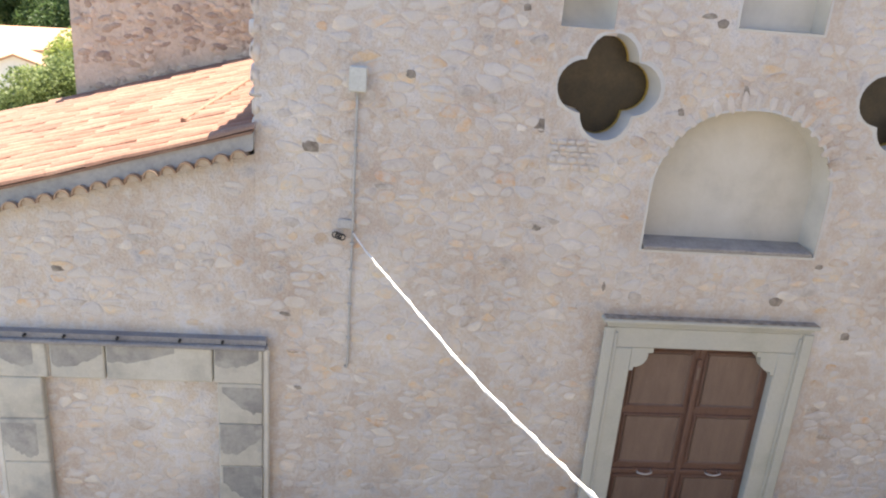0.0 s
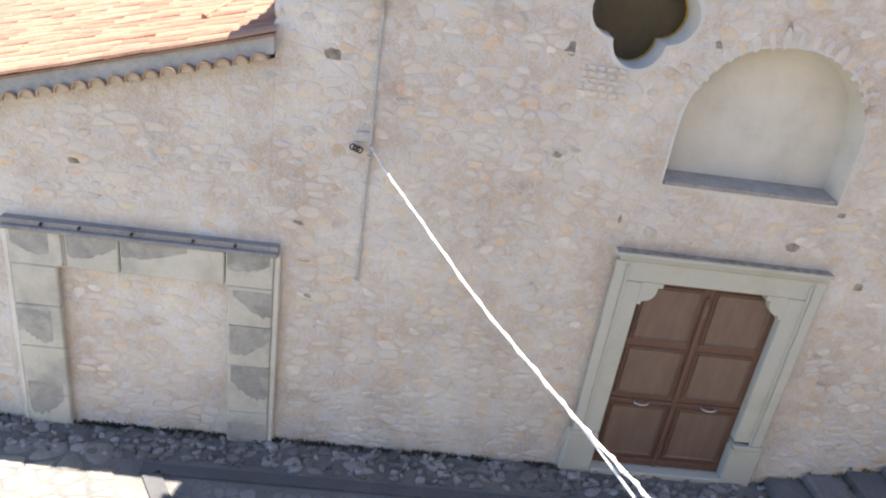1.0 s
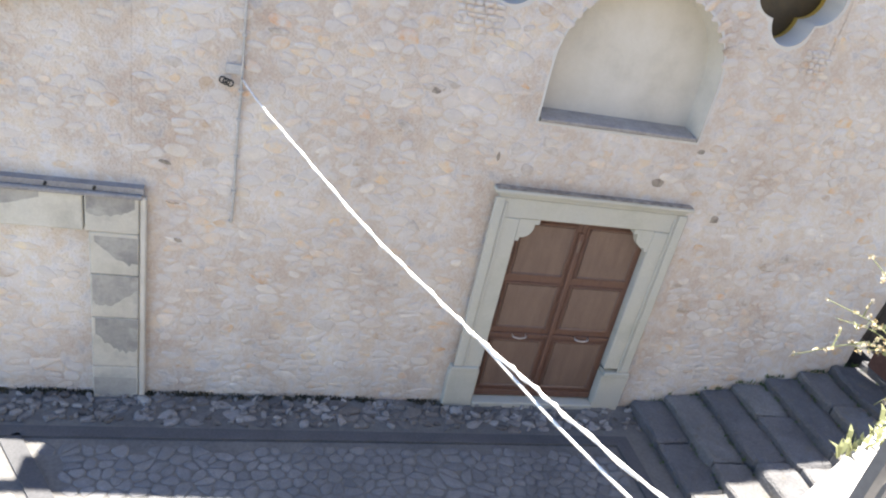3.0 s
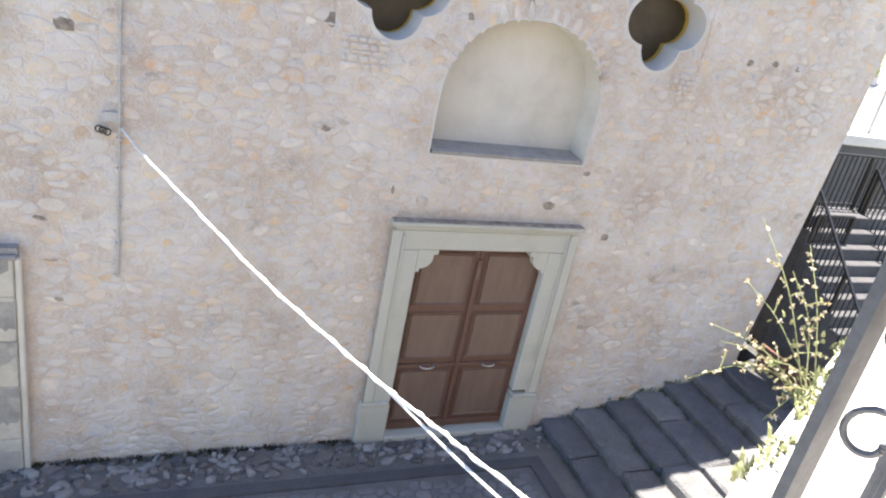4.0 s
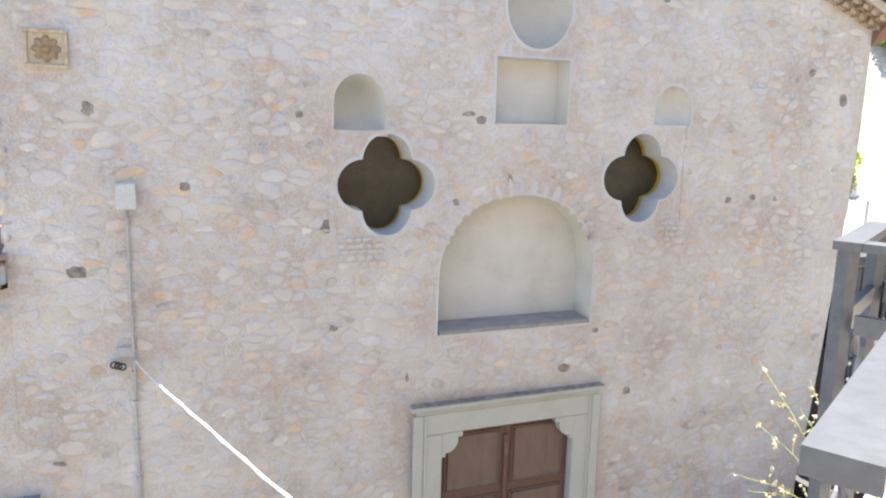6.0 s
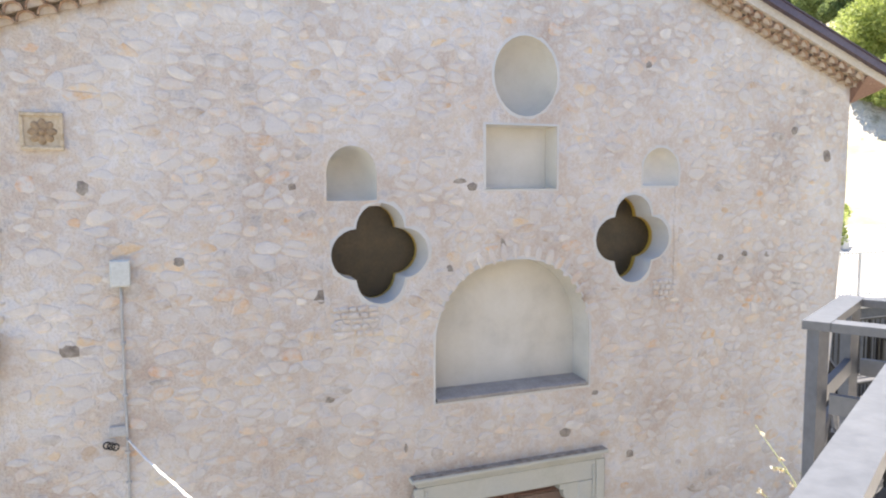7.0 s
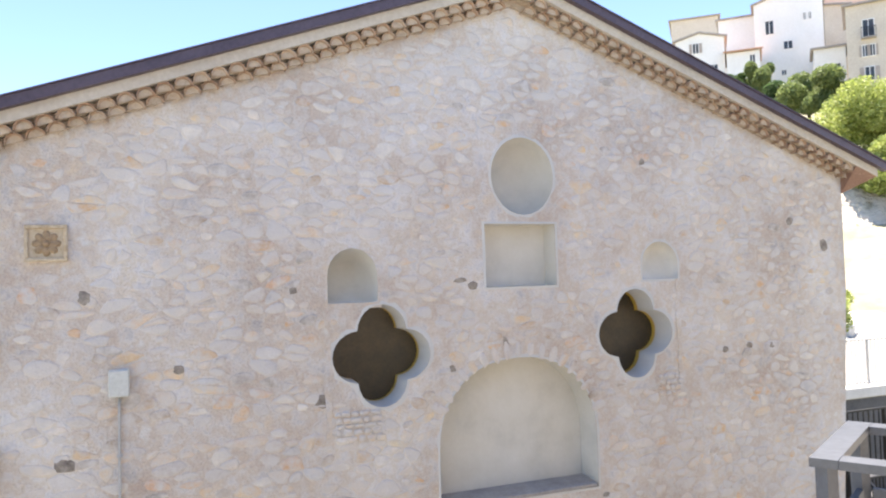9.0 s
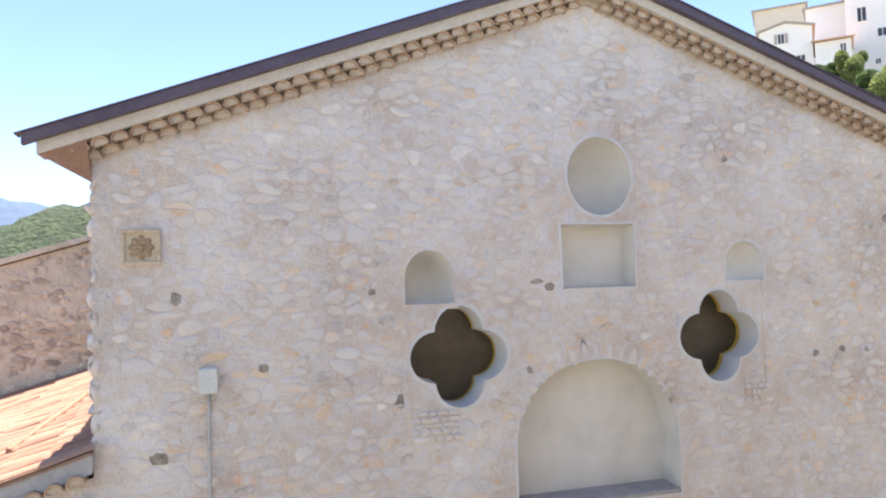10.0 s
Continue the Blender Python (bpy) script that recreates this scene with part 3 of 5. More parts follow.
for z0, z1, out, ext in ((3.042, 3.075, -0.075, 0.33), (3.077, 3.105, -0.095, 0.35), (3.107, 3.15, -0.12, 0.40)):
    surround_part("cornice_step", boxed((DX0 - ext, out, z0), (DX1 + ext, 0.05, z1), 0.008))
part("cornice_moss", local(boxed((DX0 - 0.38, -0.112, 3.152), (DX1 + 0.38, 0.0, 3.164), 0.004), surround), M_DARKSTONE, surround, "dark weathered top of the cornice")
part("threshold", local(boxed((DX0, -0.10, -0.12), (DX1, 0.32, 0.05), 0.01), surround), M_PORTAL, surround, "worn stone threshold")

door = tagged(empty("double_door", -0.035, 0.06, 0.055), "closed brown painted double-leaf wooden door with six panels", "door")


def leaf(x0, x1):
    bm = boxed((x0, 0.06, 0.056), (x1, 0.11, 2.80), 0.004)
    lf = part("door_leaf", local(bm, door), M_WOOD, door)
    for z0, z1 in ((0.24, 0.98), (1.20, 1.84), (1.99, 2.68)):
        a, b = x0 + 0.10, x1 - 0.10
        part("panel", local(boxed((a, 0.048, z0), (b, 0.0595, z1), 0.02), door), M_PANEL, lf, "paler raised panel")
        for lo, hi in (((a - 0.035, 0.04, z1), (b + 0.035, 0.0595, z1 + 0.03)), ((a - 0.035, 0.04, z0 - 0.03), (b + 0.035, 0.0595, z0)), ((a - 0.035, 0.04, z0), (a - 0.005, 0.0595, z1)), ((b + 0.005, 0.04, z0), (b + 0.035, 0.0595, z1))):
            part("moulding", local(boxed(lo, hi, 0.007), door), M_WOOD, lf)
    part("kick_rail", local(boxed((x0 + 0.01, 0.035, 0.07), (x1 - 0.01, 0.0595, 0.17), 0.006), door), M_WOOD, lf)
    part("lock_rail", local(boxed((x0 + 0.02, 0.032, 1.05), (x1 - 0.02, 0.0595, 1.10), 0.008), door), M_WOOD, lf)
    cx = (x0 + x1) / 2
    bm = bmesh.new()
    tube(bm, smooth_line([(cx - 0.09, 0.03, 1.09), (cx - 0.085, -0.015, 1.08), (cx, -0.035, 1.07), (cx + 0.085, -0.015, 1.08), (cx + 0.09, 0.03, 1.09)], 4), 0.011, 6)
    part("handle", local(bm, door), M_CHROME, lf, "bright bow-shaped pull handle", smooth=True)


leaf(DX0 + 0.002, M0 - 0.003)
leaf(M0 + 0.003, DX1 - 0.002)
part("astragal", local(boxed((M0 - 0.03, 0.025, 0.06), (M0 + 0.03, 0.0595, 2.62), 0.01), door), M_WOOD, door, "rounded strip over the meeting leaves")
part("keyplate", local(boxed((M0 - 0.02, 0.015, 2.36), (M0 + 0.02, 0.025, 2.52), 0.004), door), M_PANEL, door)

# ---- lower wing to the left of the church ----
annex = tagged(empty("side_wing"), "low stone side wing with a lean-to tiled roof", "building")


def annex_z(x, y=0.0):
    return 4.93 + 0.292 * (x + 5.1) + 0.10 * y


AX0 = -11.5
bm = bmesh.new()
PX0, PX1, PZ = -7.44, -5.57, 2.18
vs, es = loop_edges(bm, [(XL - 0.002, GZ), (XL - 0.002, annex_z(XL) - 0.16), (AX0, annex_z(AX0) - 0.16), (AX0, GZ)], 0.0)
bmesh.ops.triangle_fill(bm, edges=es, use_beauty=True)
for a, b in ((0, 1), (1, 2), (2, 3)):
    p = [bm.verts.new((vs[i].co.x, 0.5, vs[i].co.z)) for i in (a, b)]
    bm.faces.new((vs[a], vs[b], p[1], p[0]))
part("wing_wall", bm, M_MORTAR, annex, "pale lime-washed rubble wall")


def roof_slab(z0, z1, y0, y1, x0, x1):
    bm = bmesh.new()
    vs = [bm.verts.new((x, y, annex_z(x, y if y > 0 else 0) + z)) for y in (y0, y1) for x, z in ((x0, z0), (x1, z0), (x1, z1), (x0, z1))]
    for f in ((0, 1, 2, 3), (7, 6, 5, 4), (0, 4, 5, 1), (1, 5, 6, 2), (2, 6, 7, 3), (3, 7, 4, 0)):
        bm.faces.new([vs[i] for i in f])
    return bm


part("verge_band", roof_slab(-0.10, 0.07, -0.10, 0.3, AX0, XL + 0.0), M_ANNEXBAND, annex, "grey mortar band under the roof verge")
wing_roof = part("wing_roof", roof_slab(0.0725, 0.10, -0.13, 5.0, AX0, XL - 0.004), M_TILE_J, annex, "sunlit pinkish terracotta roof")
for i in range(30):
    x = -5.30 - 0.172 * i
    t = new("cornice_tile", ME_COPPO)
    t.parent = annex
    t.matrix_basis = pose(x, -0.16 + rng.uniform(-0.012, 0.012), annex_z(x) - 0.14, 0, -12 + rng.uniform(-4, 4), rng.uniform(-4, 4))


def cover_tile(length, r=0.085):
    """A barrel tile lying along x, lower end at x = 0."""
    bm = bmesh.new()
    n = 6
    ends = []
    for x, k in ((0.0, 1.0), (length, 0.82)):
        ends.append([bm.verts.new((x, r * k * math.cos(math.pi * i / n), r * k * 0.75 * math.sin(math.pi * i / n))) for i in range(n + 1)])
    for i in range(n):
        bm.faces.new((ends[0][i], ends[0][i + 1], ends[1][i + 1], ends[1][i]))
    bm.faces.new(ends[0])
    return bm


ME_COVER = shared_mesh("roof_tile", cover_tile(0.46), M_TILE_P)
tilt = math.degrees(math.atan(0.292))
for j in range(25):
    y = -0.06 + 0.205 * j
    for i in range(12):
        x = -5.19 - 0.40 * (i + 1)
        t = new("roof_tile", ME_COVER)
        t.parent = wing_roof
        t.matrix_basis = pose(x + rng.uniform(-0.02, 0.02), y + rng.uniform(-0.008, 0.008), annex_z(x, max(0, y)) + 0.112, 0, -tilt + rng.uniform(-1.5, 1.5), rng.uniform(-2, 2))
# pale mortar fillet running up the roof
bm = bmesh.new()
tube(bm, [(-6.1, 0.9, annex_z(-6.1, 0.9) + 0.16), (-5.75, 2.2, annex_z(-5.75, 2.2) + 0.17), (-5.45, 3.6, annex_z(-5.45, 3.6) + 0.17), (-5.25, 4.9, annex_z(-5.25, 4.9) + 0.17)], 0.035, 7)
part("mortar_fillet", bm, M_TILE_J, annex, "pale mortar ridge across the tiles")
# higher wall set back behind the lean-to
bm = prism([(-8.85, 1.0), (-4.9, 1.0), (-4.9, 7.56), (-6.0, 7.25), (-7.29, 6.88), (-8.85, 6.44)], 5.0, 9.5)
back = tagged(finish("set_back_wall", bm, M_ROUGHWALL), "brown rough rubble wall rising behind the lean-to roof", "wall", kind="structure")
rr = random.Random(23)
bm = bmesh.new()
for k in range(520):
    x = rr.uniform(-8.75, -5.2)
    z = rr.uniform(4.5, 7.3)
    if z > 6.44 + 0.284 * (x + 8.85) - 0.1 or z < annex_z(x, 5) + 0.1:
        continue
    w, h = rr.uniform(0.04, 0.14), rr.uniform(0.03, 0.075)
    g = bmesh.ops.create_icosphere(bm, subdivisions=1, radius=1.0, matrix=Matrix.Translation((x, 5.0, z)) @ Matrix.Rotation(rr.uniform(-0.4, 0.4), 4, 'Y') @ Matrix.Diagonal((w, rr.uniform(0.012, 0.035), h, 1)))
tagged(part("protruding_stones", bm, M_ROUGHSTONE, back, "uneven protruding stones"), kind="stuff")
part("wall_coping", prism([(-8.9, 6.44), (-6.0, 7.27), (-4.9, 7.58), (-4.9, 7.66), (-6.0, 7.35), (-8.9, 6.52)], 4.9, 9.5), M_ROUGHWALL, back, "thin stone coping")

# ---- walled-up portal in the wing ----
portal = tagged(empty("walled_up_portal", -6.5, 0, -0.2), "old walled-up limestone portal with grey and black weather stains", "portal")


def portal_part(name, lo, hi, label="", mat=None):
    return part(name, local(boxed(lo, hi, 0.014), portal), mat or M_OLDPORTAL, portal, label)


for x0, x1 in ((-7.93, -7.44), (-5.57, -5.08)):
    for z0, z1 in ((-0.25, 0.42), (0.424, 1.10), (1.104, 1.66), (1.664, 2.178)):
        portal_part("jamb_block", (x0, -0.10, z0), (x1, 0.1, z1))
for x0, x1 in ((-7.93, -7.36), (-7.33, -6.76), (-6.745, -5.62), (-5.605, -5.08)):
    portal_part("lintel_block", (x0, -0.105, 2.182), (x1, 0.1, 2.60))
portal_part("lintel_joint", (-7.355, -0.099, 2.19), (-7.335, 0.09, 2.595), "pale mortar joint", M_BAND)
portal_part("edge_moulding", (-5.078, -0.085, -0.2), (-5.015, 0.05, 2.60), "cream mortar edge along the jamb", M_PLASTER)
portal_part("edge_moulding", (-7.995, -0.085, -0.2), (-7.932, 0.05, 2.60), "cream mortar edge along the jamb", M_PLASTER)


def stain(x0, x1, ztop, depth, seed, lean=0.0, y=-0.1065):
    """A dark weather stain hanging from a joint, deepest on one side."""
    r2 = random.Random(seed)
    n = 14
    low = []
    for i in range(n + 1):
        k = i / n
        d = depth * (math.sin(math.pi * (0.10 + 0.80 * k)) ** 0.3) * (1 + lean * (k - 0.5)) * r2.uniform(0.92, 1.06)
        low.append((x0 + (x1 - x0) * k, ztop - d))
    part("weather_stain", local(prism(low + [(x1, ztop), (x0, ztop)], y, y + 0.004), portal), M_DARKPORTAL, portal, "dark weather stain")


for k, (a, b, d, lean) in enumerate(((-7.90, -7.50, 0.26, 0.5), (-7.31, -6.78, 0.24, -0.8), (-6.73, -6.02, 0.17, -1.0), (-5.59, -5.12, 0.21, -0.5))):
    stain(a, b, 2.588, d, k, lean)
for k, (a, b, zt, d, lean) in enumerate(((-5.52, -5.085, 2.13, 0.26, 1.3), (-5.55, -5.085, 1.655, 0.36, -0.7), (-5.53, -5.085, 1.09, 0.42, 0.6), (-5.56, -5.10, 0.26, 0.30, 0.0), (-7.92, -7.55, 1.60, 0.4, 0.6), (-7.90, -7.50, 0.6, 0.45, -0.5))):
    stain(a, b, zt, d, 20 + k, lean, -0.1015)
portal_part("drip_ledge", (-7.98, -0.15, 2.602), (-5.04, 0.05, 2.655), "", M_SILL)
part("sloping_top", local(prism([(-7.98, 2.657), (-5.04, 2.657), (-5.04, 2.72), (-7.98, 2.72)], -0.11, 0.02), portal), M_SILL, portal, "grey mortar slope over the lintel")
# solid black plugs: the shade inside dowel holes, put into colour
for x in (-7.55, -7.15, -6.6, -5.95, -5.5):
    bm = bmesh.new()
    tube(bm, [(x, -0.145, 2.69), (x, -0.09, 2.70)], 0.016, 8)
    part("dowel_hole", local(bm, portal), M_IRON, portal, "small black plug standing for a shaded dowel hole")
portal_part("infill_foot", (-7.438, -0.012, -0.25), (-5.572, 0.05, 0.02), "", M_MORTAR)

# ---- ground ----


def smooth01(v):
    v = min(1.0, max(0.0, v))
    return v * v * (3 - 2 * v)


def ground_z(x, y):
    s = 0.75 * x + 0.66 * y
    right = smooth01((x - 6.0) / 5.0) * max(0.0, s - 5.0) * 0.33
    right = min(right, 24 + 0.04 * max(0, s - 76))
    left = -0.06 * max(0.0, y - 12) * smooth01((4 - x) / 8)
    return -0.35 + right + max(left, -14)


xs = sorted(set([-900, -500, -300, -200, -140, -100, -70, -50, -38, -28, -20, -14, -10] + [-6 + 2 * i for i in range(24)] + [46, 54, 62, 72, 85, 110, 150, 220, 320, 500, 900]))
bm = bmesh.new()
grid = [[bm.verts.new((x, y, ground_z(x, y))) for y in xs] for x in xs]
for i in range(len(xs) - 1):
    for j in range(len(xs) - 1):
        bm.faces.new((grid[i][j], grid[i + 1][j], grid[i + 1][j + 1], grid[i][j + 1]))
tagged(finish("ground", bm, M_GROUND, smooth=True), "dry earth and grass sloping up to the town", "ground", kind="structure")

pavement = tagged(finish("pavement", boxed((-14, -12, -0.30), (1.50, -0.002, -0.03)), M_STREET), "paved street in front of the church, dark cobbles with stone bands", "pavement", kind="structure")


def band_strip(a, b, w):
    bm = bmesh.new()
    bar(bm, (*a, -0.012), (*b, -0.012), w, 0.034)
    part("paving_band", bm, M_BAND_STONE, pavement, "smooth dark stone band")


band_strip((-6.40, -0.72), (0.94, -0.74), 0.16)
band_strip((-6.26, -0.80), (-5.05, -2.75), 0.20)
band_strip((1.03, -0.66), (1.06, -3.4), 0.20)


def in_field(x, y):
    left = -6.10 + (-0.80 - y) * (1.21 / 1.95)
    return left < x < 0.92 and -4.2 < y < -0.84


cr = random.Random(3)


def crazed(x0, x1, y0, y1, sx, sy, seed, drop=0.25, keep=None):
    """Uneven many-sided cells that fill a rectangle, as rubble does: cell outlines round scattered seeds."""
    r2 = random.Random(seed)
    nx, ny = int((x1 - x0) / sx) + 2, int((y1 - y0) / sy) + 2
    pts = {}
    for i in range(nx):
        for j in range(ny):
            p = (i + 0.5 * (j % 2) + r2.uniform(-0.42, 0.42), j + r2.uniform(-0.40, 0.40))
            if r2.random() > drop:
                pts[i, j] = p
    out = []
    for (i, j), (u, v) in pts.items():
        if keep and not keep(x0 + u * sx, y0 + v * sy):
            continue
        poly = [(u - 1.5, v - 1.5), (u + 1.5, v - 1.5), (u + 1.5, v + 1.5), (u - 1.5, v + 1.5)]
        for di in range(-3, 4):
            for dj in range(-3, 4):
                q = pts.get((i + di, j + dj))
                if not q or not (di or dj):
                    continue
                a, b = q[0] - u, q[1] - v
                c = a * (u + q[0]) / 2 + b * (v + q[1]) / 2
                new_poly = []
                for (px, py), (qx, qy) in zip(poly, poly[1:] + poly[:1]):
                    dp, dq = a * px + b * py - c, a * qx + b * qy - c
                    if dp <= 0:
                        new_poly.append((px, py))
                    if dp * dq < 0:
                        k = dp / (dp - dq)
                        new_poly.append((px + (qx - px) * k, py + (qy - py) * k))
                poly = new_poly
                if len(poly) < 3:
                    break
            if len(poly) < 3:
                break
        if len(poly) >= 3:
            out.append([(x0 + px * sx, y0 + py * sy) for px, py in poly])
    return out


def pillow(poly, r2, shrink, height, tilt=0.0, foot=0.02):
    """A stone over a cell: its corners cut, its face raised; points as (u, v, height) about the cell's middle."""
    n = len(poly)
    cu, cv = sum(p[0] for p in poly) / n, sum(p[1] for p in poly) / n
    ring = []
    for (a, b), (c, d) in zip(poly, poly[1:] + poly[:1]):
        for k in (0.29, 0.71):
            w = shrink * r2.uniform(0.94, 1.04)
            ring.append(((a + (c - a) * k - cu) * w, (b + (d - b) * k - cv) * w))
    m = len(ring)
    gu, gv = r2.uniform(-tilt, tilt), r2.uniform(-tilt, tilt)
    verts = [(u, v, -foot) for u, v in ring]
    for k, h in ((0.95, height * 0.45), (0.68, height)):
        verts += [(u * k, v * k, h * r2.uniform(0.85, 1.1) + gu * u + gv * v) for u, v in ring]
    faces = [(r * m + i, r * m + (i + 1) % m, (r + 1) * m + (i + 1) % m, (r + 1) * m + i) for r in (0, 1) for i in range(m)]
    faces.append(tuple(2 * m + i for i in range(m)))
    return (cu, cv), verts, faces


def lay(name, stones, turn, mat, parent, label=""):
    """Stones joined into one mesh; turn maps (u, v, height) into the world."""
    verts, faces, base = [], [], 0
    for (cu, cv), vs, fs in stones:
        verts += [turn(u + cu, v + cv, h) for u, v, h in vs]
        faces += [tuple(base + i for i in f) for f in fs]
        base += len(vs)
    me = bpy.data.meshes.new(name)
    me.from_pydata(verts, [], faces)
    me.materials.append(mat)
    me.polygons.foreach_set("use_smooth", [True] * len(me.polygons))
    ob = new(name, me)
    ob.parent = parent
    return tagged(ob, label, kind="stuff")


def single(name, stone, turn, mat, parent):
    """One stone as a part of its own, with its origin at its middle."""
    (cu, cv), vs, fs = stone
    me = bpy.data.meshes.new(name)
    me.from_pydata([turn(u, v, h) for u, v, h in vs], [], fs)
    me.materials.append(mat)
    me.polygons.foreach_set("use_smooth", [True] * len(me.polygons))
    ob = new(name, me)
    ob.parent = parent
    ob.location = turn(cu, cv, 0)
    return ob


def flat(u, v, h):
    return (u, v, h)


near, rest = 0, []
for poly in crazed(-6.3, 0.95, -4.2, -0.86, 0.15, 0.125, 5, 0.22, in_field):
    stone = pillow(poly, cr, cr.uniform(0.86, 0.97), cr.uniform(0.003, 0.008), 0.01)
    if not all(in_field(x, y) for x, y in poly):
        continue
    stone = (stone[0], [(u, v, h - 0.024) for u, v, h in stone[1]], stone[2])
    if -3.6 < stone[0][0] < -0.2 and -1.9 < stone[0][1] and near < 290:
        near += 1
        single("cobble", stone, flat, M_COBBLE_P, pavement)
    else:
        rest.append(stone)
lay("cobble_paving", rest, flat, M_COBBLE_J, pavement, "small dark cobbles set close together")

# broken stones in the gutter along the wall and beside the steps
rest = []
for box4, sx, sy, seed in (((-11, 1.15, -0.63, -0.02), 0.15, 0.11, 6), ((1.15, 1.5, -3.6, -0.02), 0.20, 0.18, 7)):
    for poly in crazed(*box4, sx, sy, seed, 0.3):
        if cr.random() < 0.18 or any(not (box4[0] < x < box4[1] + 0.05 and box4[2] < y < -0.012) for x, y in poly):
            continue
        lift = cr.uniform(-0.030, -0.004)
        (c, vs, fs) = pillow(poly, cr, cr.uniform(0.70, 0.95), cr.uniform(0.008, 0.026), 0.16)
        rest.append((c, [(u, v, h + lift) for u, v, h in vs], fs))
for poly in crazed(-11, 1.4, -0.60, -0.02, 0.075, 0.06, 15, 0.3):
    if cr.random() < 0.62 or any(not -0.6 < y < -0.012 for x, y in poly):
        continue
    lift = cr.uniform(-0.012, 0.006)
    (c, vs, fs) = pillow(poly, cr, cr.uniform(0.55, 0.95), cr.uniform(0.008, 0.022), 0.3)
    rest.append((c, [(u, v, h + lift) for u, v, h in vs], fs))
lay("gutter_rubble", rest, flat, M_RUBBLE, pavement, "broken pale and dark stones along the foot of the wall")
# uneven paving on the open part of the street
rest = []
for poly in crazed(-11, -5.0, -4.2, -0.68, 0.22, 0.17, 9, 0.25):
    if any(in_field(x, y) or x > -6.42 + (-0.8 - y) * 0.62 for x, y in poly):
        continue
    (c, vs, fs) = pillow(poly, cr, cr.uniform(0.85, 0.96), cr.uniform(0.004, 0.012), 0.03)
    rest.append((c, [(u, v, h - 0.026) for u, v, h in vs], fs))
lay("street_paving", rest, flat, M_PAVE, pavement, "uneven sunlit paving stones")


def tuft(bm, x, y, z, h, n, r2):
    for k in range(n):
        a = r2.uniform(0, 6.28)
        d = Vector((math.cos(a), math.sin(a), 0)) * h * r2.uniform(0.2, 0.9)
        p = Vector((x + r2.uniform(-0.05, 0.05), y + r2.uniform(-0.02, 0.02), z))
        s = Vector((-d.y, d.x, 0)).normalized() * 0.006
        tip = p + d + Vector((0, 0, h * r2.uniform(0.5, 1)))
        mid = p + d * 0.4 + Vector((0, 0, h * 0.5))
        v = [bm.verts.new(q) for q in (p - s, p + s, mid + s, tip, mid - s)]
        bm.faces.new(v)


bm = bmesh.new()
for k in range(420):
    x = cr.uniform(-9, 1.45)
    if not DX0 - 0.42 < x < DX1 + 0.42 and noise.noise(Vector((x * 1.3, 0, 0))) > -0.25:
        tuft(bm, x, -0.02 - 0.07 * cr.random() ** 2, -0.03, cr.uniform(0.025, 0.085), 7, cr)
tagged(finish("wall_foot_weeds", bm, M_MOSS), "dark dry weeds and moss along the foot of the wall", "weeds", kind="stuff")

# ---- stepped street rising to the right ----
steps = tagged(empty("stepped_street", 1.5, -1.5, 0), "wide shallow steps of dark basalt slabs rising beside the church", "steps", kind="structure")
sr = random.Random(8)
RUN, RISE, NSTEP = 0.50, 0.128, 8
for i in range(NSTEP):
    x0, x1, top = 1.50 + RUN * i, 1.50 + RUN * (i + 1), -0.03 + RISE * (i + 1)
    y = -0.004
    while y > -6.0:
        w = sr.uniform(0.6, 1.7)
        dz = sr.uniform(-0.018, 0.018)
        bm = boxed((x0 + sr.uniform(-0.02, 0.012), y - w + 0.012, -0.2 if i == 0 else top - 0.28), (x1 + 0.03, y, top + dz), 0.032)
        bmesh.ops.subdivide_edges(bm, edges=[e for e in bm.edges if e.calc_length() > 0.25], cuts=3, use_grid_fill=True)
        for v in bm.verts:
            q = v.co * 3.1
            v.co += Vector((0.055 * noise.noise(q) + sr.uniform(-0.008, 0.008), 0.01 * noise.noise(q + Vector((9, 0, 0))), 0.034 * noise.noise(q * 1.4 + Vector((0, 5, 0))) + sr.uniform(-0.006, 0.006))) if v.co.y < -0.03 else Vector((0, 0, 0))
        bmesh.ops.translate(bm, vec=(-1.5, 1.5, 0), verts=bm.verts[:])
        part("step_slab", bm, M_STEP, steps)
        y -= w
bm = bmesh.new()
for k in range(150):
    i = sr.randrange(NSTEP)
    tuft(bm, 1.5 + RUN * i - 0.02, -abs(sr.gauss(0, 1.2)) - 0.03, -0.03 + RISE * i, sr.uniform(0.02, 0.06), 5, sr)
for k in range(30):
    x = sr.uniform(1.5, 4.9)
    tuft(bm, x, -0.03, -0.03 + RISE * (int((x - 1.5) / RUN) + 1), sr.uniform(0.03, 0.1), 6, sr)
tagged(finish("step_weeds", bm, M_LEAFDARK), "sparse weeds in the joints of the steps", "weeds", kind="stuff")

LZ = -0.03 + RISE * NSTEP
# landing and path get a dark colour in place of the shade here
landing = tagged(finish("landing", boxed((5.53, -6, -0.3), (9.6, 4.0, LZ), 0.01), M_SHADESTONE), "stone landing at the corner of the church, coloured dark for shade", "landing", kind="structure")
tagged(finish("side_path", boxed((5.21, 0.005, -0.3), (5.525, 4.0, LZ - 0.01), 0.004), M_SHADESTONE), "narrow path along the church flank, coloured dark for shade", "path", kind="structure")
tagged(finish("rusty_barrier", boxed((5.02, -1.65, LZ - 0.10), (5.07, -0.10, LZ + 0.34), 0.008), M_RUST), "low reddish-brown metal barrier across the steps", "barrier")

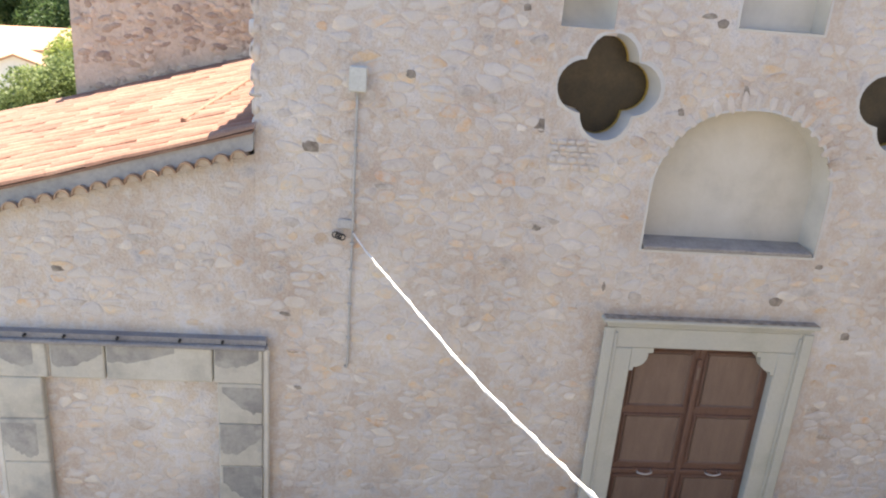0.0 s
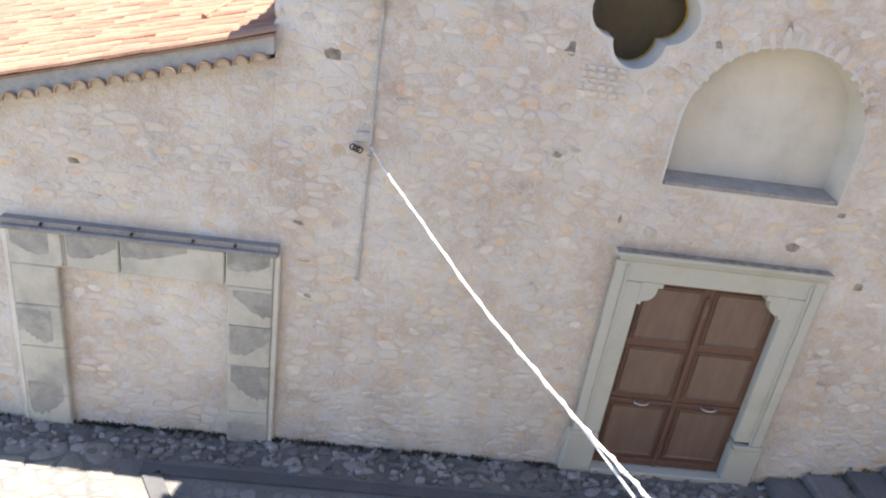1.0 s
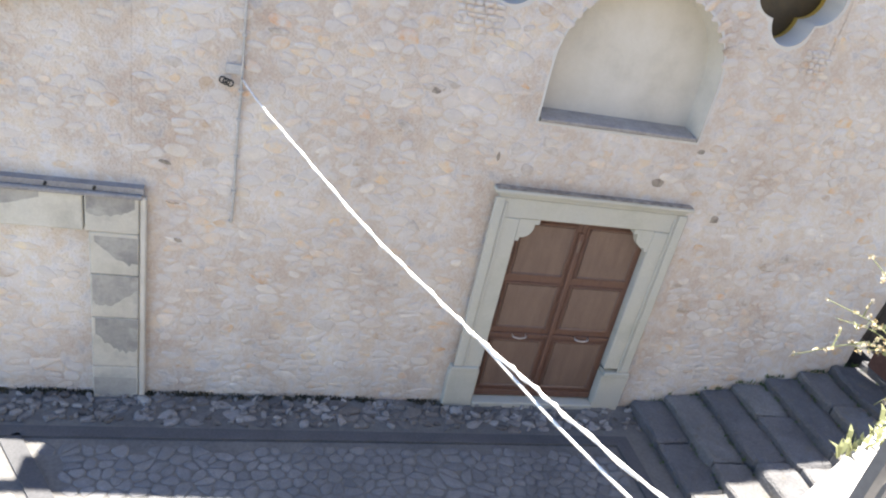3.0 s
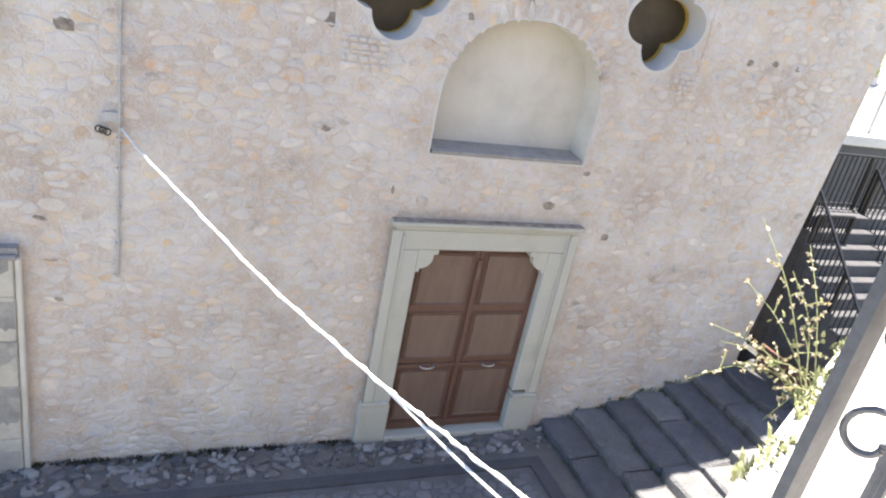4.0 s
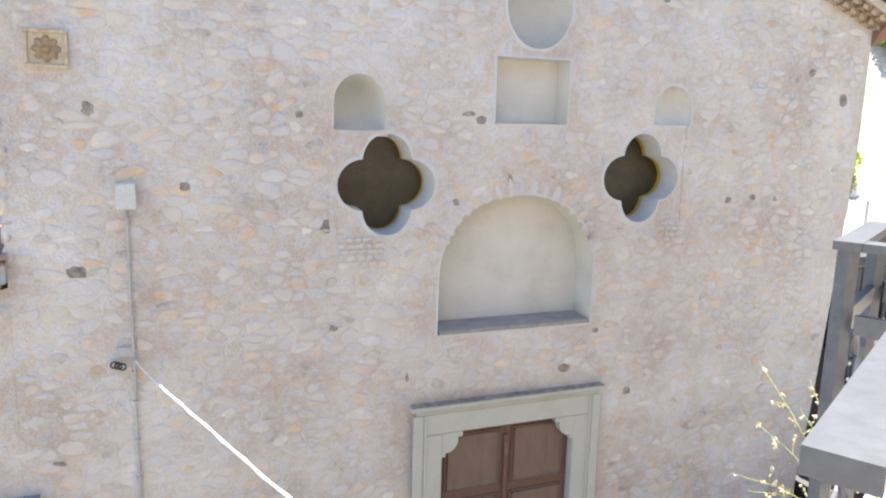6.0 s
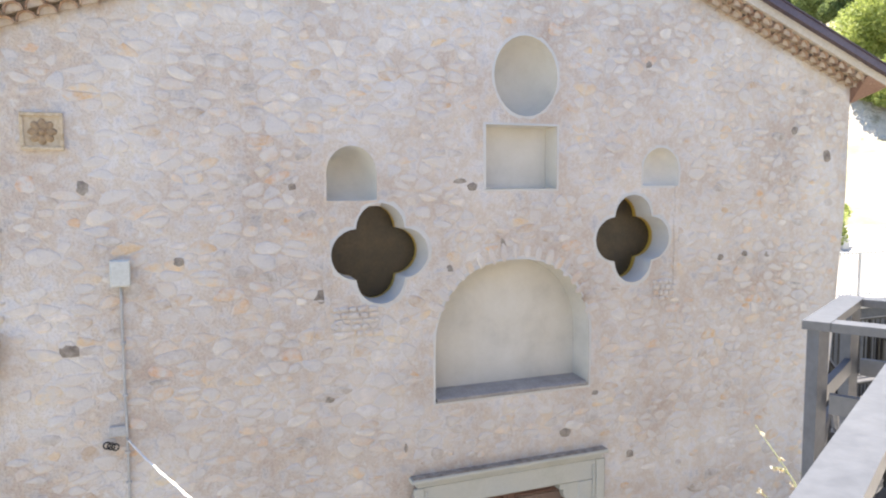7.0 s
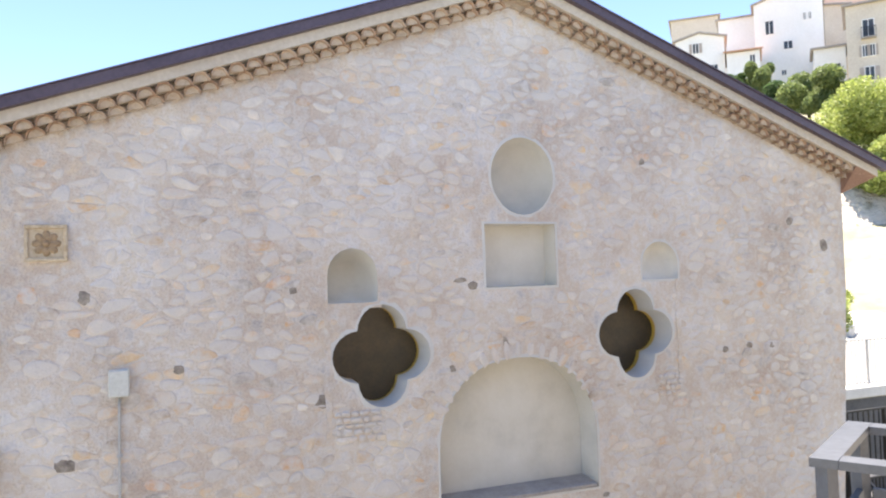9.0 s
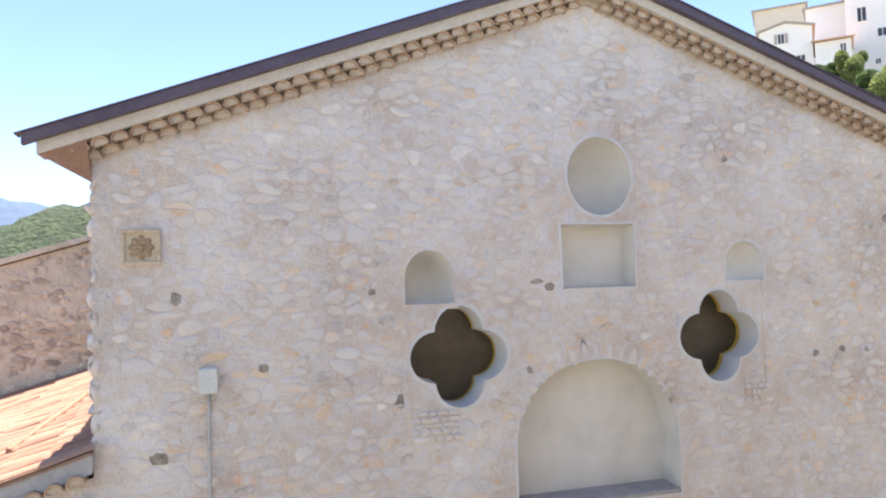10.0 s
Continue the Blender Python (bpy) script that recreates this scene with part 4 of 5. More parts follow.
# stair with iron railings climbing beside the church to the road, shade painted in
stair = tagged(empty("upper_stair", 6.4, -1.6, LZ), "stone stair climbing beside the church, coloured dark for shade", "stairs", kind="structure")
for i in range(12):
    part("stair_step", local(boxed((5.50, -1.6 + 0.19 * i, LZ - 0.1), (7.9, -1.6 + 0.19 * (i + 1) - 0.002 if i < 11 else 0.95, LZ + 0.19 * (i + 1)), 0.012), stair), M_SHADESTONE, stair)


def iron_fence(a, b, h, mat, name, label, gap=0.11, group=""):
    a, b = Vector(a), Vector(b)
    f = tagged(empty(name, *a), label, "fence", group)
    n = int((b - a).length / gap)
    bm = bmesh.new()
    bar(bm, a + Vector((0, 0, h)), b + Vector((0, 0, h)), 0.045, 0.03)
    part("top_rail", local(bm, f), mat, f)
    bm = bmesh.new()
    bar(bm, a + Vector((0, 0, 0.10)), b + Vector((0, 0, 0.10)), 0.04, 0.02)
    part("bottom_rail", local(bm, f), mat, f)
    for i in range(n + 1):
        p = a + (b - a) * i / n
        bm = bmesh.new()
        main = i % 12 == 0 or i == n
        bar(bm, p, p + Vector((0, 0, h)), 0.05 if main else 0.016)
        part("post" if main else "baluster", local(bm, f), mat, f)
    return f


TOPZ = LZ + 0.19 * 12
iron_fence((5.55, 0.85, TOPZ), (7.85, 0.85, TOPZ), 0.92, M_IRON, "iron_railing", "black iron railing at the head of the dark stair", group="iron railings")
iron_fence((5.56, -1.5, LZ + 0.05), (5.56, 0.75, TOPZ - 0.1), 0.85, M_IRON, "iron_railing", "sloping black iron railing near the church corner", group="iron railings")
iron_fence((7.0, -1.3, LZ + 0.25), (7.0, 0.75, TOPZ - 0.1), 0.85, M_IRON, "iron_railing", "sloping black iron railing on the outer side of the stair", group="iron railings")
iron_fence((5.60, 0.30, TOPZ - 0.42), (6.35, 0.30, TOPZ - 0.42), 0.5, M_IRON, "iron_railing", "short low black iron railing across the stair", gap=0.07, group="iron railings")

# road on the terrace above, held by a shade-coloured wall with a pale kerb
road = tagged(empty("road"), "pale sunlit road climbing to the town", "road", kind="structure")
part("retaining_wall", boxed((5.9, 4.0, -0.3), (15.0, 4.45, 3.62), 0.02), M_SHADESTONE, road, "retaining wall below the road, coloured dark for shade")
part("road_kerb", boxed((5.9, 3.92, 3.62), (15.0, 4.14, 3.86), 0.02), M_SLAB, road, "pale concrete kerb along the road edge")
part("inner_kerb", boxed((5.9, 4.14, 3.55), (15.0, 4.42, 3.78), 0.02), M_SLAB, road, "pale concrete kerb under the guard railing")
bm = bmesh.new()
rv = [bm.verts.new(p) for p in ((5.9, 4.42, 3.72), (16, 4.42, 3.72), (46, 22, 7.4), (28, 38, 7.4))]
bm.faces.new(rv)
r = bmesh.ops.extrude_face_region(bm, geom=bm.faces[:])
bmesh.ops.translate(bm, vec=(0, 0, -3.2), verts=[v for v in r["geom"] if isinstance(v, bmesh.types.BMVert)])
part("road_surface", bm, M_ROAD, road)
iron_fence((6.6, 4.28, 3.78), (14.4, 4.28, 3.78), 1.04, M_GREYRAIL, "road_guard_rail", "galvanised guard railing along the road", gap=0.12)
# wall along the far side of the road with hedge above
hedge_wall = tagged(finish("rocky_bank", prism([(-6, -2), (26, 0.5), (26, 12.0), (-6, 8.0)], 0, 0.6), M_BANK), "sunlit pale rocky bank beside the road", "bank", kind="structure")
hedge_wall.matrix_basis = pose(18.0, 19.0, 4.2, -42, 0, -38)

pot = tagged(empty("potted_shrub", 15.0, 8.1, 4.27), "small green shrub in a pale pot beside the road", "plant")
bm = bmesh.new()
bmesh.ops.create_cone(bm, cap_ends=True, segments=12, radius1=0.2, radius2=0.28, depth=0.5, matrix=Matrix.Translation((0, 0, 0.25)))
part("pot", bm, M_SLAB, pot)


def leaf_cloud(bm, center, radii, n, size, r2, lumps=7):
    """Many small bent leaves in uneven lumps."""
    c = Vector(center)
    cents = [(Vector((r2.gauss(0, 0.42) * radii[0], r2.gauss(0, 0.42) * radii[1], r2.gauss(0, 0.40) * radii[2])), r2.uniform(0.35, 0.6)) for _ in range(lumps)]
    for k in range(n):
        o, q = cents[r2.randrange(lumps)]
        d = Vector((r2.gauss(0, 1), r2.gauss(0, 1), r2.gauss(0, 1))).normalized() * (r2.random() ** 0.35) * q
        p = c + o + Vector((d.x * radii[0], d.y * radii[1], d.z * radii[2]))
        s = size * r2.uniform(0.6, 1.4)
        a = Vector((r2.gauss(0, 1), r2.gauss(0, 1), r2.gauss(0, 1) * 0.7)).normalized() * s
        b = a.cross(Vector((r2.gauss(0, 1), r2.gauss(0, 1), r2.gauss(0, 1)))).normalized() * s * 0.45
        v = [bm.verts.new(t) for t in (p - a, p + b, p + a, p - b)]
        bm.faces.new(v)


bm = bmesh.new()
leaf_cloud(bm, (0, 0, 0.85), (0.4, 0.4, 0.5), 500, 0.07, sr)
part("leaves", bm, M_LEAFLIGHT, pot)


def tree(x, y, z, h, r, mat, n, size, seed, label):
    r2 = random.Random(seed)
    t = tagged(empty("tree", x, y, z), label, "tree", "trees on the slope")
    bm = bmesh.new()
    tube(bm, [(0, 0, -0.5), (0.1, 0, h * 0.25), (0, 0.1, h * 0.5), (0.05, 0, h * 0.8)], r * 0.09, 7, 0.35)
    for k in range(5):
        a = r2.uniform(0, 6.28)
        tube(bm, [(0, 0, h * 0.35), (math.cos(a) * r * 0.4, math.sin(a) * r * 0.4, h * 0.55), (math.cos(a) * r * 0.7, math.sin(a) * r * 0.7, h * 0.7)], r * 0.04, 5, 0.3)
    part("trunk", bm, M_BARK, t)
    bm = bmesh.new()
    leaf_cloud(bm, (0, 0, h * 0.62), (r, r, h * 0.42), n, size, r2, 16)
    part("crown", bm, mat, t)
    return t


def at_bearing(az, d):
    return -3.95 + d * math.sin(radians(az)), -7.48 + d * math.cos(radians(az))


tr = random.Random(77)
# hedge and shrubs above the retaining wall
for az, d, zc, h, r, mat in ((50.6, 43, 9.5, 2.3, 1.8, M_LEAFLIGHT), (52.4, 42, 9.3, 2.6, 1.9, M_LEAFLIGHT), (54.2, 41.5, 9.2, 2.9, 2.1, M_LEAFLIGHT), (56.4, 41, 9.1, 3.4, 2.4, M_LEAFLIGHT),
                             (53.0, 52, 12.6, 5.2, 3.0, M_LEAFLIGHT), (56.0, 55, 13.5, 5.6, 3.2, M_LEAFLIGHT),
                             (46.0, 72, 21.2, 3.5, 1.15, M_LEAF), (44.4, 73, 22.6, 2.2, 0.9, M_LEAFDARK), (49.0, 66, 17.6, 4.3, 2.1, M_LEAF), (47.4, 68, 18.6, 3.0, 1.6, M_LEAFDARK), (50.9, 64, 17.2, 3.9, 2.0, M_LEAF), (57, 62, 15.5, 6.0, 3.5, M_LEAF)):
    x, y = at_bearing(az, d)
    tree(x, y, zc, h, r, mat, int(12000 + 7000 * r), 0.035 + 0.0015 * d, tr.randrange(9999), "leafy green shrub tree on the slope" if r < 3.5 else "broad leafy green tree on the slope")

# ---- houses ----


def window_part(parent, w, x, z, ww, hh, y, shutters, sill=True):
    win = part("window", boxed((x - ww / 2, y - 0.02, z), (x + ww / 2, y + 0.05, z + hh)), M_PANE, parent)
    t = 0.07
    for lo, hi in (((x - ww / 2 - t, y - 0.07, z - t), (x + ww / 2 + t, y + 0.02, z)), ((x - ww / 2 - t, y - 0.07, z + hh), (x + ww / 2 + t, y + 0.02, z + hh + t)), ((x - ww / 2 - t, y - 0.07, z), (x - ww / 2, y + 0.02, z + hh)), ((x + ww / 2, y - 0.07, z), (x + ww / 2 + t, y + 0.02, z + hh))):
        part("window_frame", boxed(lo, hi), M_WHITEWALL, win)
    part("mullion", boxed((x - 0.03, y - 0.05, z), (x + 0.03, y - 0.02, z + hh)), M_WHITEWALL, win)
    if shutters:
        for s in (-1, 1):
            a = x + s * (ww / 2 + t + ww * 0.26)
            part("shutter", boxed((a - ww * 0.25, y - 0.09, z), (a + ww * 0.25, y - 0.04, z + hh), 0.01), shutters, win)


def house(az, d, z, w, depth, h, yaw, wall, roof, wins, label, pitch=0.3, ridge="x", hip=False, group="houses on the hill", down=6.0):
    """A house whose front faces -y of its own, its foot below the slope."""
    x, y = at_bearing(az, d)
    ob = tagged(empty("house", x, y, z), label, "house", group)
    ob.rotation_euler = (0, 0, radians(yaw))
    if ridge == "y":
        top = w / 2 * pitch
        part("wall", prism([(-w / 2, -down), (w / 2, -down), (w / 2, h), (0, h + top), (-w / 2, h)], 0, depth), wall, ob)
        for s in (-1, 1):
            bm = bmesh.new()
            vs = [bm.verts.new(p) for p in ((0, -0.3, h + top + 0.02), (s * (w / 2 + 0.3), -0.3, h - 0.3 * pitch + 0.02), (s * (w / 2 + 0.3), depth + 0.3, h - 0.3 * pitch + 0.02), (0, depth + 0.3, h + top + 0.02))]
            bm.faces.new(vs)
            r = bmesh.ops.extrude_face_region(bm, geom=bm.faces[:])
            bmesh.ops.translate(bm, vec=(0, 0, 0.16), verts=[v for v in r["geom"] if isinstance(v, bmesh.types.BMVert)])
            part("roof", bm, roof, ob)
    else:
        part("wall", boxed((-w / 2, 0, -down), (w / 2, depth, h)), wall, ob)
        top = depth / 2 * pitch
        for s in (-1, 1):
            bm = bmesh.new()
            ye = -0.35 if s < 0 else depth + 0.35
            vs = [bm.verts.new(p) for p in ((-w / 2 - 0.3, ye, h - 0.02), (w / 2 + 0.3, ye, h - 0.02), (w / 2 + 0.3, depth / 2, h + top), (-w / 2 - 0.3, depth / 2, h + top))]
            bm.faces.new(vs)
            r = bmesh.ops.extrude_face_region(bm, geom=bm.faces[:])
            bmesh.ops.translate(bm, vec=(0, 0, 0.16), verts=[v for v in r["geom"] if isinstance(v, bmesh.types.BMVert)])
            part("roof", bm, roof, ob)
        for sx in (-1, 1):
            part("gable", prism_x(sx * (w / 2 - 0.02), depth, h, top), wall, ob)
    for wx, wz, ww, hh, sh in wins:
        window_part(ob, w, wx, wz, ww, hh, 0.0, sh)
    return ob


def prism_x(x, depth, h, top):
    bm = bmesh.new()
    for dx in (0.0, 0.03):
        bm.faces.new([bm.verts.new(p) for p in ((x + dx, 0, h), (x + dx, depth, h), (x + dx, depth / 2, h + top))])
    return bm


HB = 21.8
house(41.7, 98, HB, 5.7, 6, 16.9, -42, M_CREAMWALL, M_FARGREYROOF, [(0.8, 13.2, 0.8, 1.2, None)], "pale flat-roofed house block further up the hill", pitch=0.06)
house(42.0, 80, HB, 4.8, 6, 8.7, -42, M_WHITEWALL, M_FARGREYROOF, [(-0.4, 7.3, 0.55, 1.0, M_SHUTTER), (1.3, 4.9, 0.7, 1.0, None)], "white gabled house with a pale roof edge", ridge="y", pitch=0.26)
house(44.95, 79, HB, 3.1, 5, 6.6, -44, M_WHITEWALL, M_FARROOF, [(0.85, 5.2, 0.45, 0.95, None), (-0.7, 3.4, 0.5, 0.8, None)], "small white house with an orange tiled roof")
house(44.6, 87, HB, 3.8, 7, 12.6, -46, M_WHITEWALL, M_FARGREYROOF, [], "plain white lower wing of the tall house", pitch=0.08)
house(48.0, 84, HB, 6.5, 8, 12.7, -47, M_WHITEWALL, M_FARGREYROOF, [(-1.8, 9.4, 0.75, 1.4, M_WHITEWALL), (-0.1, 7.6, 0.8, 0.8, M_WHITEWALL), (1.55, 10.4, 0.2, 0.7, None), (2.05, 10.4, 0.2, 0.7, None), (-0.6, 4.9, 0.4, 0.5, None)], "tall white house with open shutters", ridge="y", pitch=0.30)
# shaded side of the tall white house; cream colour stands for its shade
house(51.0, 88, HB, 2.5, 7, 12.6, -25, M_CREAMWALL, M_FARGREYROOF, [], "side wall of the tall white house, its shade put in as cream", pitch=0.1)
house(50.5, 79, HB, 2.7, 4, 5.7, -48, M_WHITEWALL, M_FARGREYROOF, [(0.6, 3.2, 0.5, 0.9, None)], "low white terrace house beside the tall one", pitch=0.05)
right_house = house(53.6, 76, HB, 5.4, 7, 8.4, -52, M_CREAMWALL, M_FARGREYROOF, [(-0.95, 5.3, 0.85, 1.6, None), (-1.3, 3.6, 0.35, 1.0, M_SHUTTER), (-0.7, 3.6, 0.35, 1.0, M_SHUTTER), (-1.0, 1.4, 0.7, 1.2, M_SHUTTER)], "cream house with a small balcony and shuttered windows", pitch=0.15)
bal = part("balcony", boxed((-1.55, -0.6, 5.15), (-0.35, 0, 5.25)), M_FARGREYROOF, right_house)
for k in range(9):
    part("baluster", boxed((-1.53 + 0.143 * k, -0.58, 5.25), (-1.50 + 0.143 * k, -0.55, 6.1)), M_IRON, bal)
part("handrail", boxed((-1.55, -0.60, 6.1), (-0.35, -0.54, 6.15)), M_IRON, bal)
house(52.6, 104, HB, 9.0, 8, 19.2, -52, M_PINKWALL, M_FARROOF, [(-1.5, 15.6, 1.0, 1.6, M_WHITEWALL), (1.5, 15.6, 1.0, 1.6, M_WHITEWALL)], "pink house high on the hill")
house(58.5, 80, HB, 8.0, 8, 9.5, -56, M_WHITEWALL, M_FARROOF, [(-2, 5.5, 0.9, 1.4, M_SHUTTER), (1, 5.5, 0.9, 1.4, M_SHUTTER)], "white house further along the hill")

# houses and trees below to the left
house(-24.0, 66, -2.2, 9.5, 8, 2.7, 24, M_CREAMWALL, M_FARROOF, [(-3, 0.6, 1.0, 1.2, M_SHUTTER), (0, 0.6, 1.0, 1.2, M_SHUTTER), (3, 0.6, 1.0, 1.2, M_SHUTTER)], "low cream house with a terracotta roof", pitch=0.35, group="houses below the church")
house(-25.2, 54, -3.4, 8.5, 7, 2.9, 24, M_WHITEWALL, M_FARROOF, [(-2, 0.8, 1.0, 1.2, None), (1.6, 0.8, 1.0, 1.2, None)], "white house with a pale tiled gable roof", pitch=0.4, ridge="y", group="houses below the church")
for az, d, zc, h, r, mat in ((-23.6, 90, -2.5, 8.5, 4.0, M_LEAFDARK), (-21.6, 84, -2.0, 8.0, 3.4, M_LEAFDARK), (-26, 95, -2.5, 9.0, 4.5, M_LEAF), (-28.5, 90, -2.5, 8.0, 4.2, M_LEAF),
                             (-23.3, 44, -2.6, 4.4, 2.0, M_LEAFLIGHT), (-21.7, 40, -2.4, 4.8, 2.2, M_LEAF), (-25.0, 40, -2.6, 3.4, 2.0, M_LEAF), (-20.6, 46, -2.4, 5.6, 2.0, M_LEAFLIGHT)):
    x, y = at_bearing(az, d)
    tree(x, y, zc, h, r, mat, int(6000 + 3500 * r), 0.04 + 0.0016 * d, tr.randrange(9999), "bushy green tree below the church")


def hill(name, az0, az1, d, profile, mat, label, depth, wob):
    """A long ridge seen across the valley: rows from its foot to its crest."""
    bm = bmesh.new()
    n, rows = 90, 14
    grid = []
    for i in range(n + 1):
        az = az0 + (az1 - az0) * i / n
        top = profile(az)
        col = []
        for j in range(rows + 1):
            k = j / rows
            x, y = at_bearing(az, d + depth * k)
            z = -20 + (top + 20) * smooth01(k) + wob * noise.noise(Vector((x, y, 0)) * (3.0 / d * 10)) * (0.3 + k)
            col.append(bm.verts.new((x, y, z)))
        grid.append(col)
    for i in range(n):
        for j in range(rows):
            bm.faces.new((grid[i][j], grid[i + 1][j], grid[i + 1][j + 1], grid[i][j + 1]))
    return tagged(finish(name, bm, mat, smooth=True), label, "hill", kind="structure")


hill("wooded_hill", -60, 20, 420, lambda a: 54 + 3.4 * (a + 15) + 3 * math.sin(a * 0.9), M_HILL, "green wooded hillside across the valley", 160, 4)
hill("distant_hill", -70, 10, 1700, lambda a: 215 + 40 * math.cos((a + 15.5) * 0.28) - 0.9 * abs(a + 15.5), M_FARHILL, "mountain ridge far away, haze put into its blue colour", 500, 18)

# ---- things on the wall ----
meter = tagged(empty("junction_box", -4.155, -0.09, 5.45), "small pale grey junction box on the wall", "junction box")
part("housing", local(boxed((-4.242, -0.10, 5.452), (-4.068, -0.004, 5.70), 0.012), meter), M_BOXGREY, meter)
part("cover", local(boxed((-4.234, -0.108, 5.462), (-4.076, -0.1005, 5.69), 0.003), meter), M_BOXGREY, meter)
conduit = tagged(empty("conduit", -4.155, -0.02, 2.40), "thin pale conduit pipe clipped down the wall", "pipe")
bm = bmesh.new()
tube(bm, smooth_line([(-4.155, -0.026, 5.45), (-4.158, -0.028, 4.6), (-4.152, -0.026, 3.95), (-4.157, -0.026, 3.2), (-4.155, -0.026, 2.46), (-4.185, -0.012, 2.40)], 5), 0.013, 8)
part("pipe", local(bm, conduit), M_CONDUIT, conduit, smooth=True)
for z in (3.85, 3.55, 3.15, 2.75, 4.4, 4.9):
    part("pipe_clip", local(boxed((-4.178, -0.046, z), (-4.132, -0.002, z + 0.022), 0.003), conduit), M_GREYRAIL, conduit)

hook = tagged(empty("wall_bracket", -4.28, -0.02, 4.0), "rusty iron bracket with a cable loop on the wall", "bracket")
part("plate", local(boxed((-4.31, -0.03, 4.02), (-4.16, -0.003, 4.12), 0.006), hook), M_GREYRAIL, hook)
bm = bmesh.new()
for k in range(3):
    c = Vector((-4.33 + 0.035 * k, -0.05, 3.955 - 0.012 * k))
    tube(bm, [c + Vector((0.032 * math.cos(a * 0.6), 0, 0.032 * math.sin(a * 0.6))) for a in range(11)], 0.008, 6)
part("cable_loop", local(bm, hook), M_IRON, hook, smooth=True)
bm = bmesh.new()
tube(bm, [(-4.16, -0.01, 3.99), (-4.148, -0.07, 3.985), (-4.142, -0.085, 3.99)], 0.009, 6)
part("eye_bolt", local(bm, hook), M_GREYRAIL, hook, smooth=True)

CABLE = [(-4.142, -0.07, 3.985), (-3.95, -0.95, 4.05), (-3.655, -2.3, 4.20), (-3.345, -3.72, 4.36), (-3.155, -4.58, 4.50), (-3.04, -5.12, 4.60), (-2.96, -5.48, 4.68), (-2.90, -5.76, 4.74), (-2.74, -6.50, 4.92)]
rope = tagged(empty("washing_line", -4.142, -0.07, 3.985), "white twisted line strung from the church wall to the balcony", "rope")
bm = bmesh.new()
line = smooth_line(CABLE, 14)
tube(bm, line, 0.0095, 7, 0.5)
part("main_strand", local(bm, rope), M_CABLE, rope, smooth=True)
bm = bmesh.new()
tw = []
for i, p in enumerate(line):
    tw.append(p + Vector((0.008 * math.cos(i * 0.9), 0, 0.008 * math.sin(i * 0.9))))
tube(bm, tw, 0.0065, 5, 0.55)
part("twisted_strand", local(bm, rope), M_CABLE, rope, smooth=True)
bm = bmesh.new()
tube(bm, smooth_line([(-3.058, -5.03, 4.583), (-2.985, -5.40, 4.632), (-2.91, -5.76, 4.685), (-2.76, -6.50, 4.83)], 10), 0.006, 6)
part("second_strand", local(bm, rope), M_CABLE, rope, smooth=True)

relief = tagged(empty("relief_stone", -4.74, 0, 6.70), "square carved stone with a worn rosette set in the wall", "relief")
part("stone_plate", local(boxed((-4.915, -0.012, 6.70), (-4.57, 0.05, 7.035), 0.006), relief), M_RELIEF, relief)
for lo, hi in (((-4.915, -0.04, 7.0), (-4.57, -0.0125, 7.035)), ((-4.915, -0.04, 6.70), (-4.57, -0.0125, 6.735)), ((-4.915, -0.04, 6.736), (-4.885, -0.0125, 6.999)), ((-4.60, -0.04, 6.736), (-4.57, -0.0125, 6.999))):
    part("border", local(boxed(lo, hi, 0.006), relief), M_RELIEF, relief)
for k in range(8):
    a = 2 * math.pi * k / 8
    bm = bmesh.new()
    bmesh.ops.create_icosphere(bm, subdivisions=2, radius=1, matrix=Matrix.Translation((-4.74 + 0.068 * math.cos(a), -0.012, 6.865 + 0.068 * math.sin(a))) @ Matrix.Rotation(-a, 4, 'Y') @ Matrix.Diagonal((0.052, 0.018, 0.036, 1)))
    part("petal", local(bm, relief), M_ROSETTE, relief, smooth=True)
bm = bmesh.new()
bmesh.ops.create_icosphere(bm, subdivisions=2, radius=0.032, matrix=Matrix.Translation((-4.74, -0.02, 6.865)))
part("boss", local(bm, relief), M_ROSETTE, relief, "weathered brown centre of the rosette", smooth=True)

# ---- balcony of the house opposite ----
U = Vector((0.866, 0.5, 0))
V = Vector((0.5, -0.866, 0))          # back towards the house
A = Vector((-3.303, -6.894, 0))
RT = 6.250                            # top of the railing
balcony = tagged(empty("balcony", *(A + V * 0.6 + Vector((0, 0, 5.2)))), "pale stone balcony slab of the house opposite", "balcony", kind="structure")


def uv(s, b, z):
    p = A + U * s + V * b
    return (p.x, p.y, z)


bm = bmesh.new()
lo = [uv(-3.5, -0.13, 5.06), uv(5.0, -0.13, 5.06), uv(5.0, 1.3, 5.06), uv(-3.5, 1.3, 5.06)]
hi = [(x, y, 5.2) for x, y, z in lo]
vs = [bm.verts.new(p) for p in lo + hi]
for f in ((3, 2, 1, 0), (4, 5, 6, 7), (0, 1, 5, 4), (1, 2, 6, 5), (2, 3, 7, 6), (3, 0, 4, 7)):
    bm.faces.new([vs[i] for i in f])
part("balcony_slab", local(bm, balcony), M_SLAB, balcony)
bm = bmesh.new()
lo = [uv(-7, 1.31, -0.3), uv(9, 1.31, -0.3), uv(9, 2.0, -0.3), uv(-7, 2.0, -0.3)]
vs = [bm.verts.new(p) for p in lo + [(x, y, 9.0) for x, y, z in lo]]
for f in ((3, 2, 1, 0), (4, 5, 6, 7), (0, 1, 5, 4), (1, 2, 6, 5), (2, 3, 7, 6), (3, 0, 4, 7)):
    bm.faces.new([vs[i] for i in f])
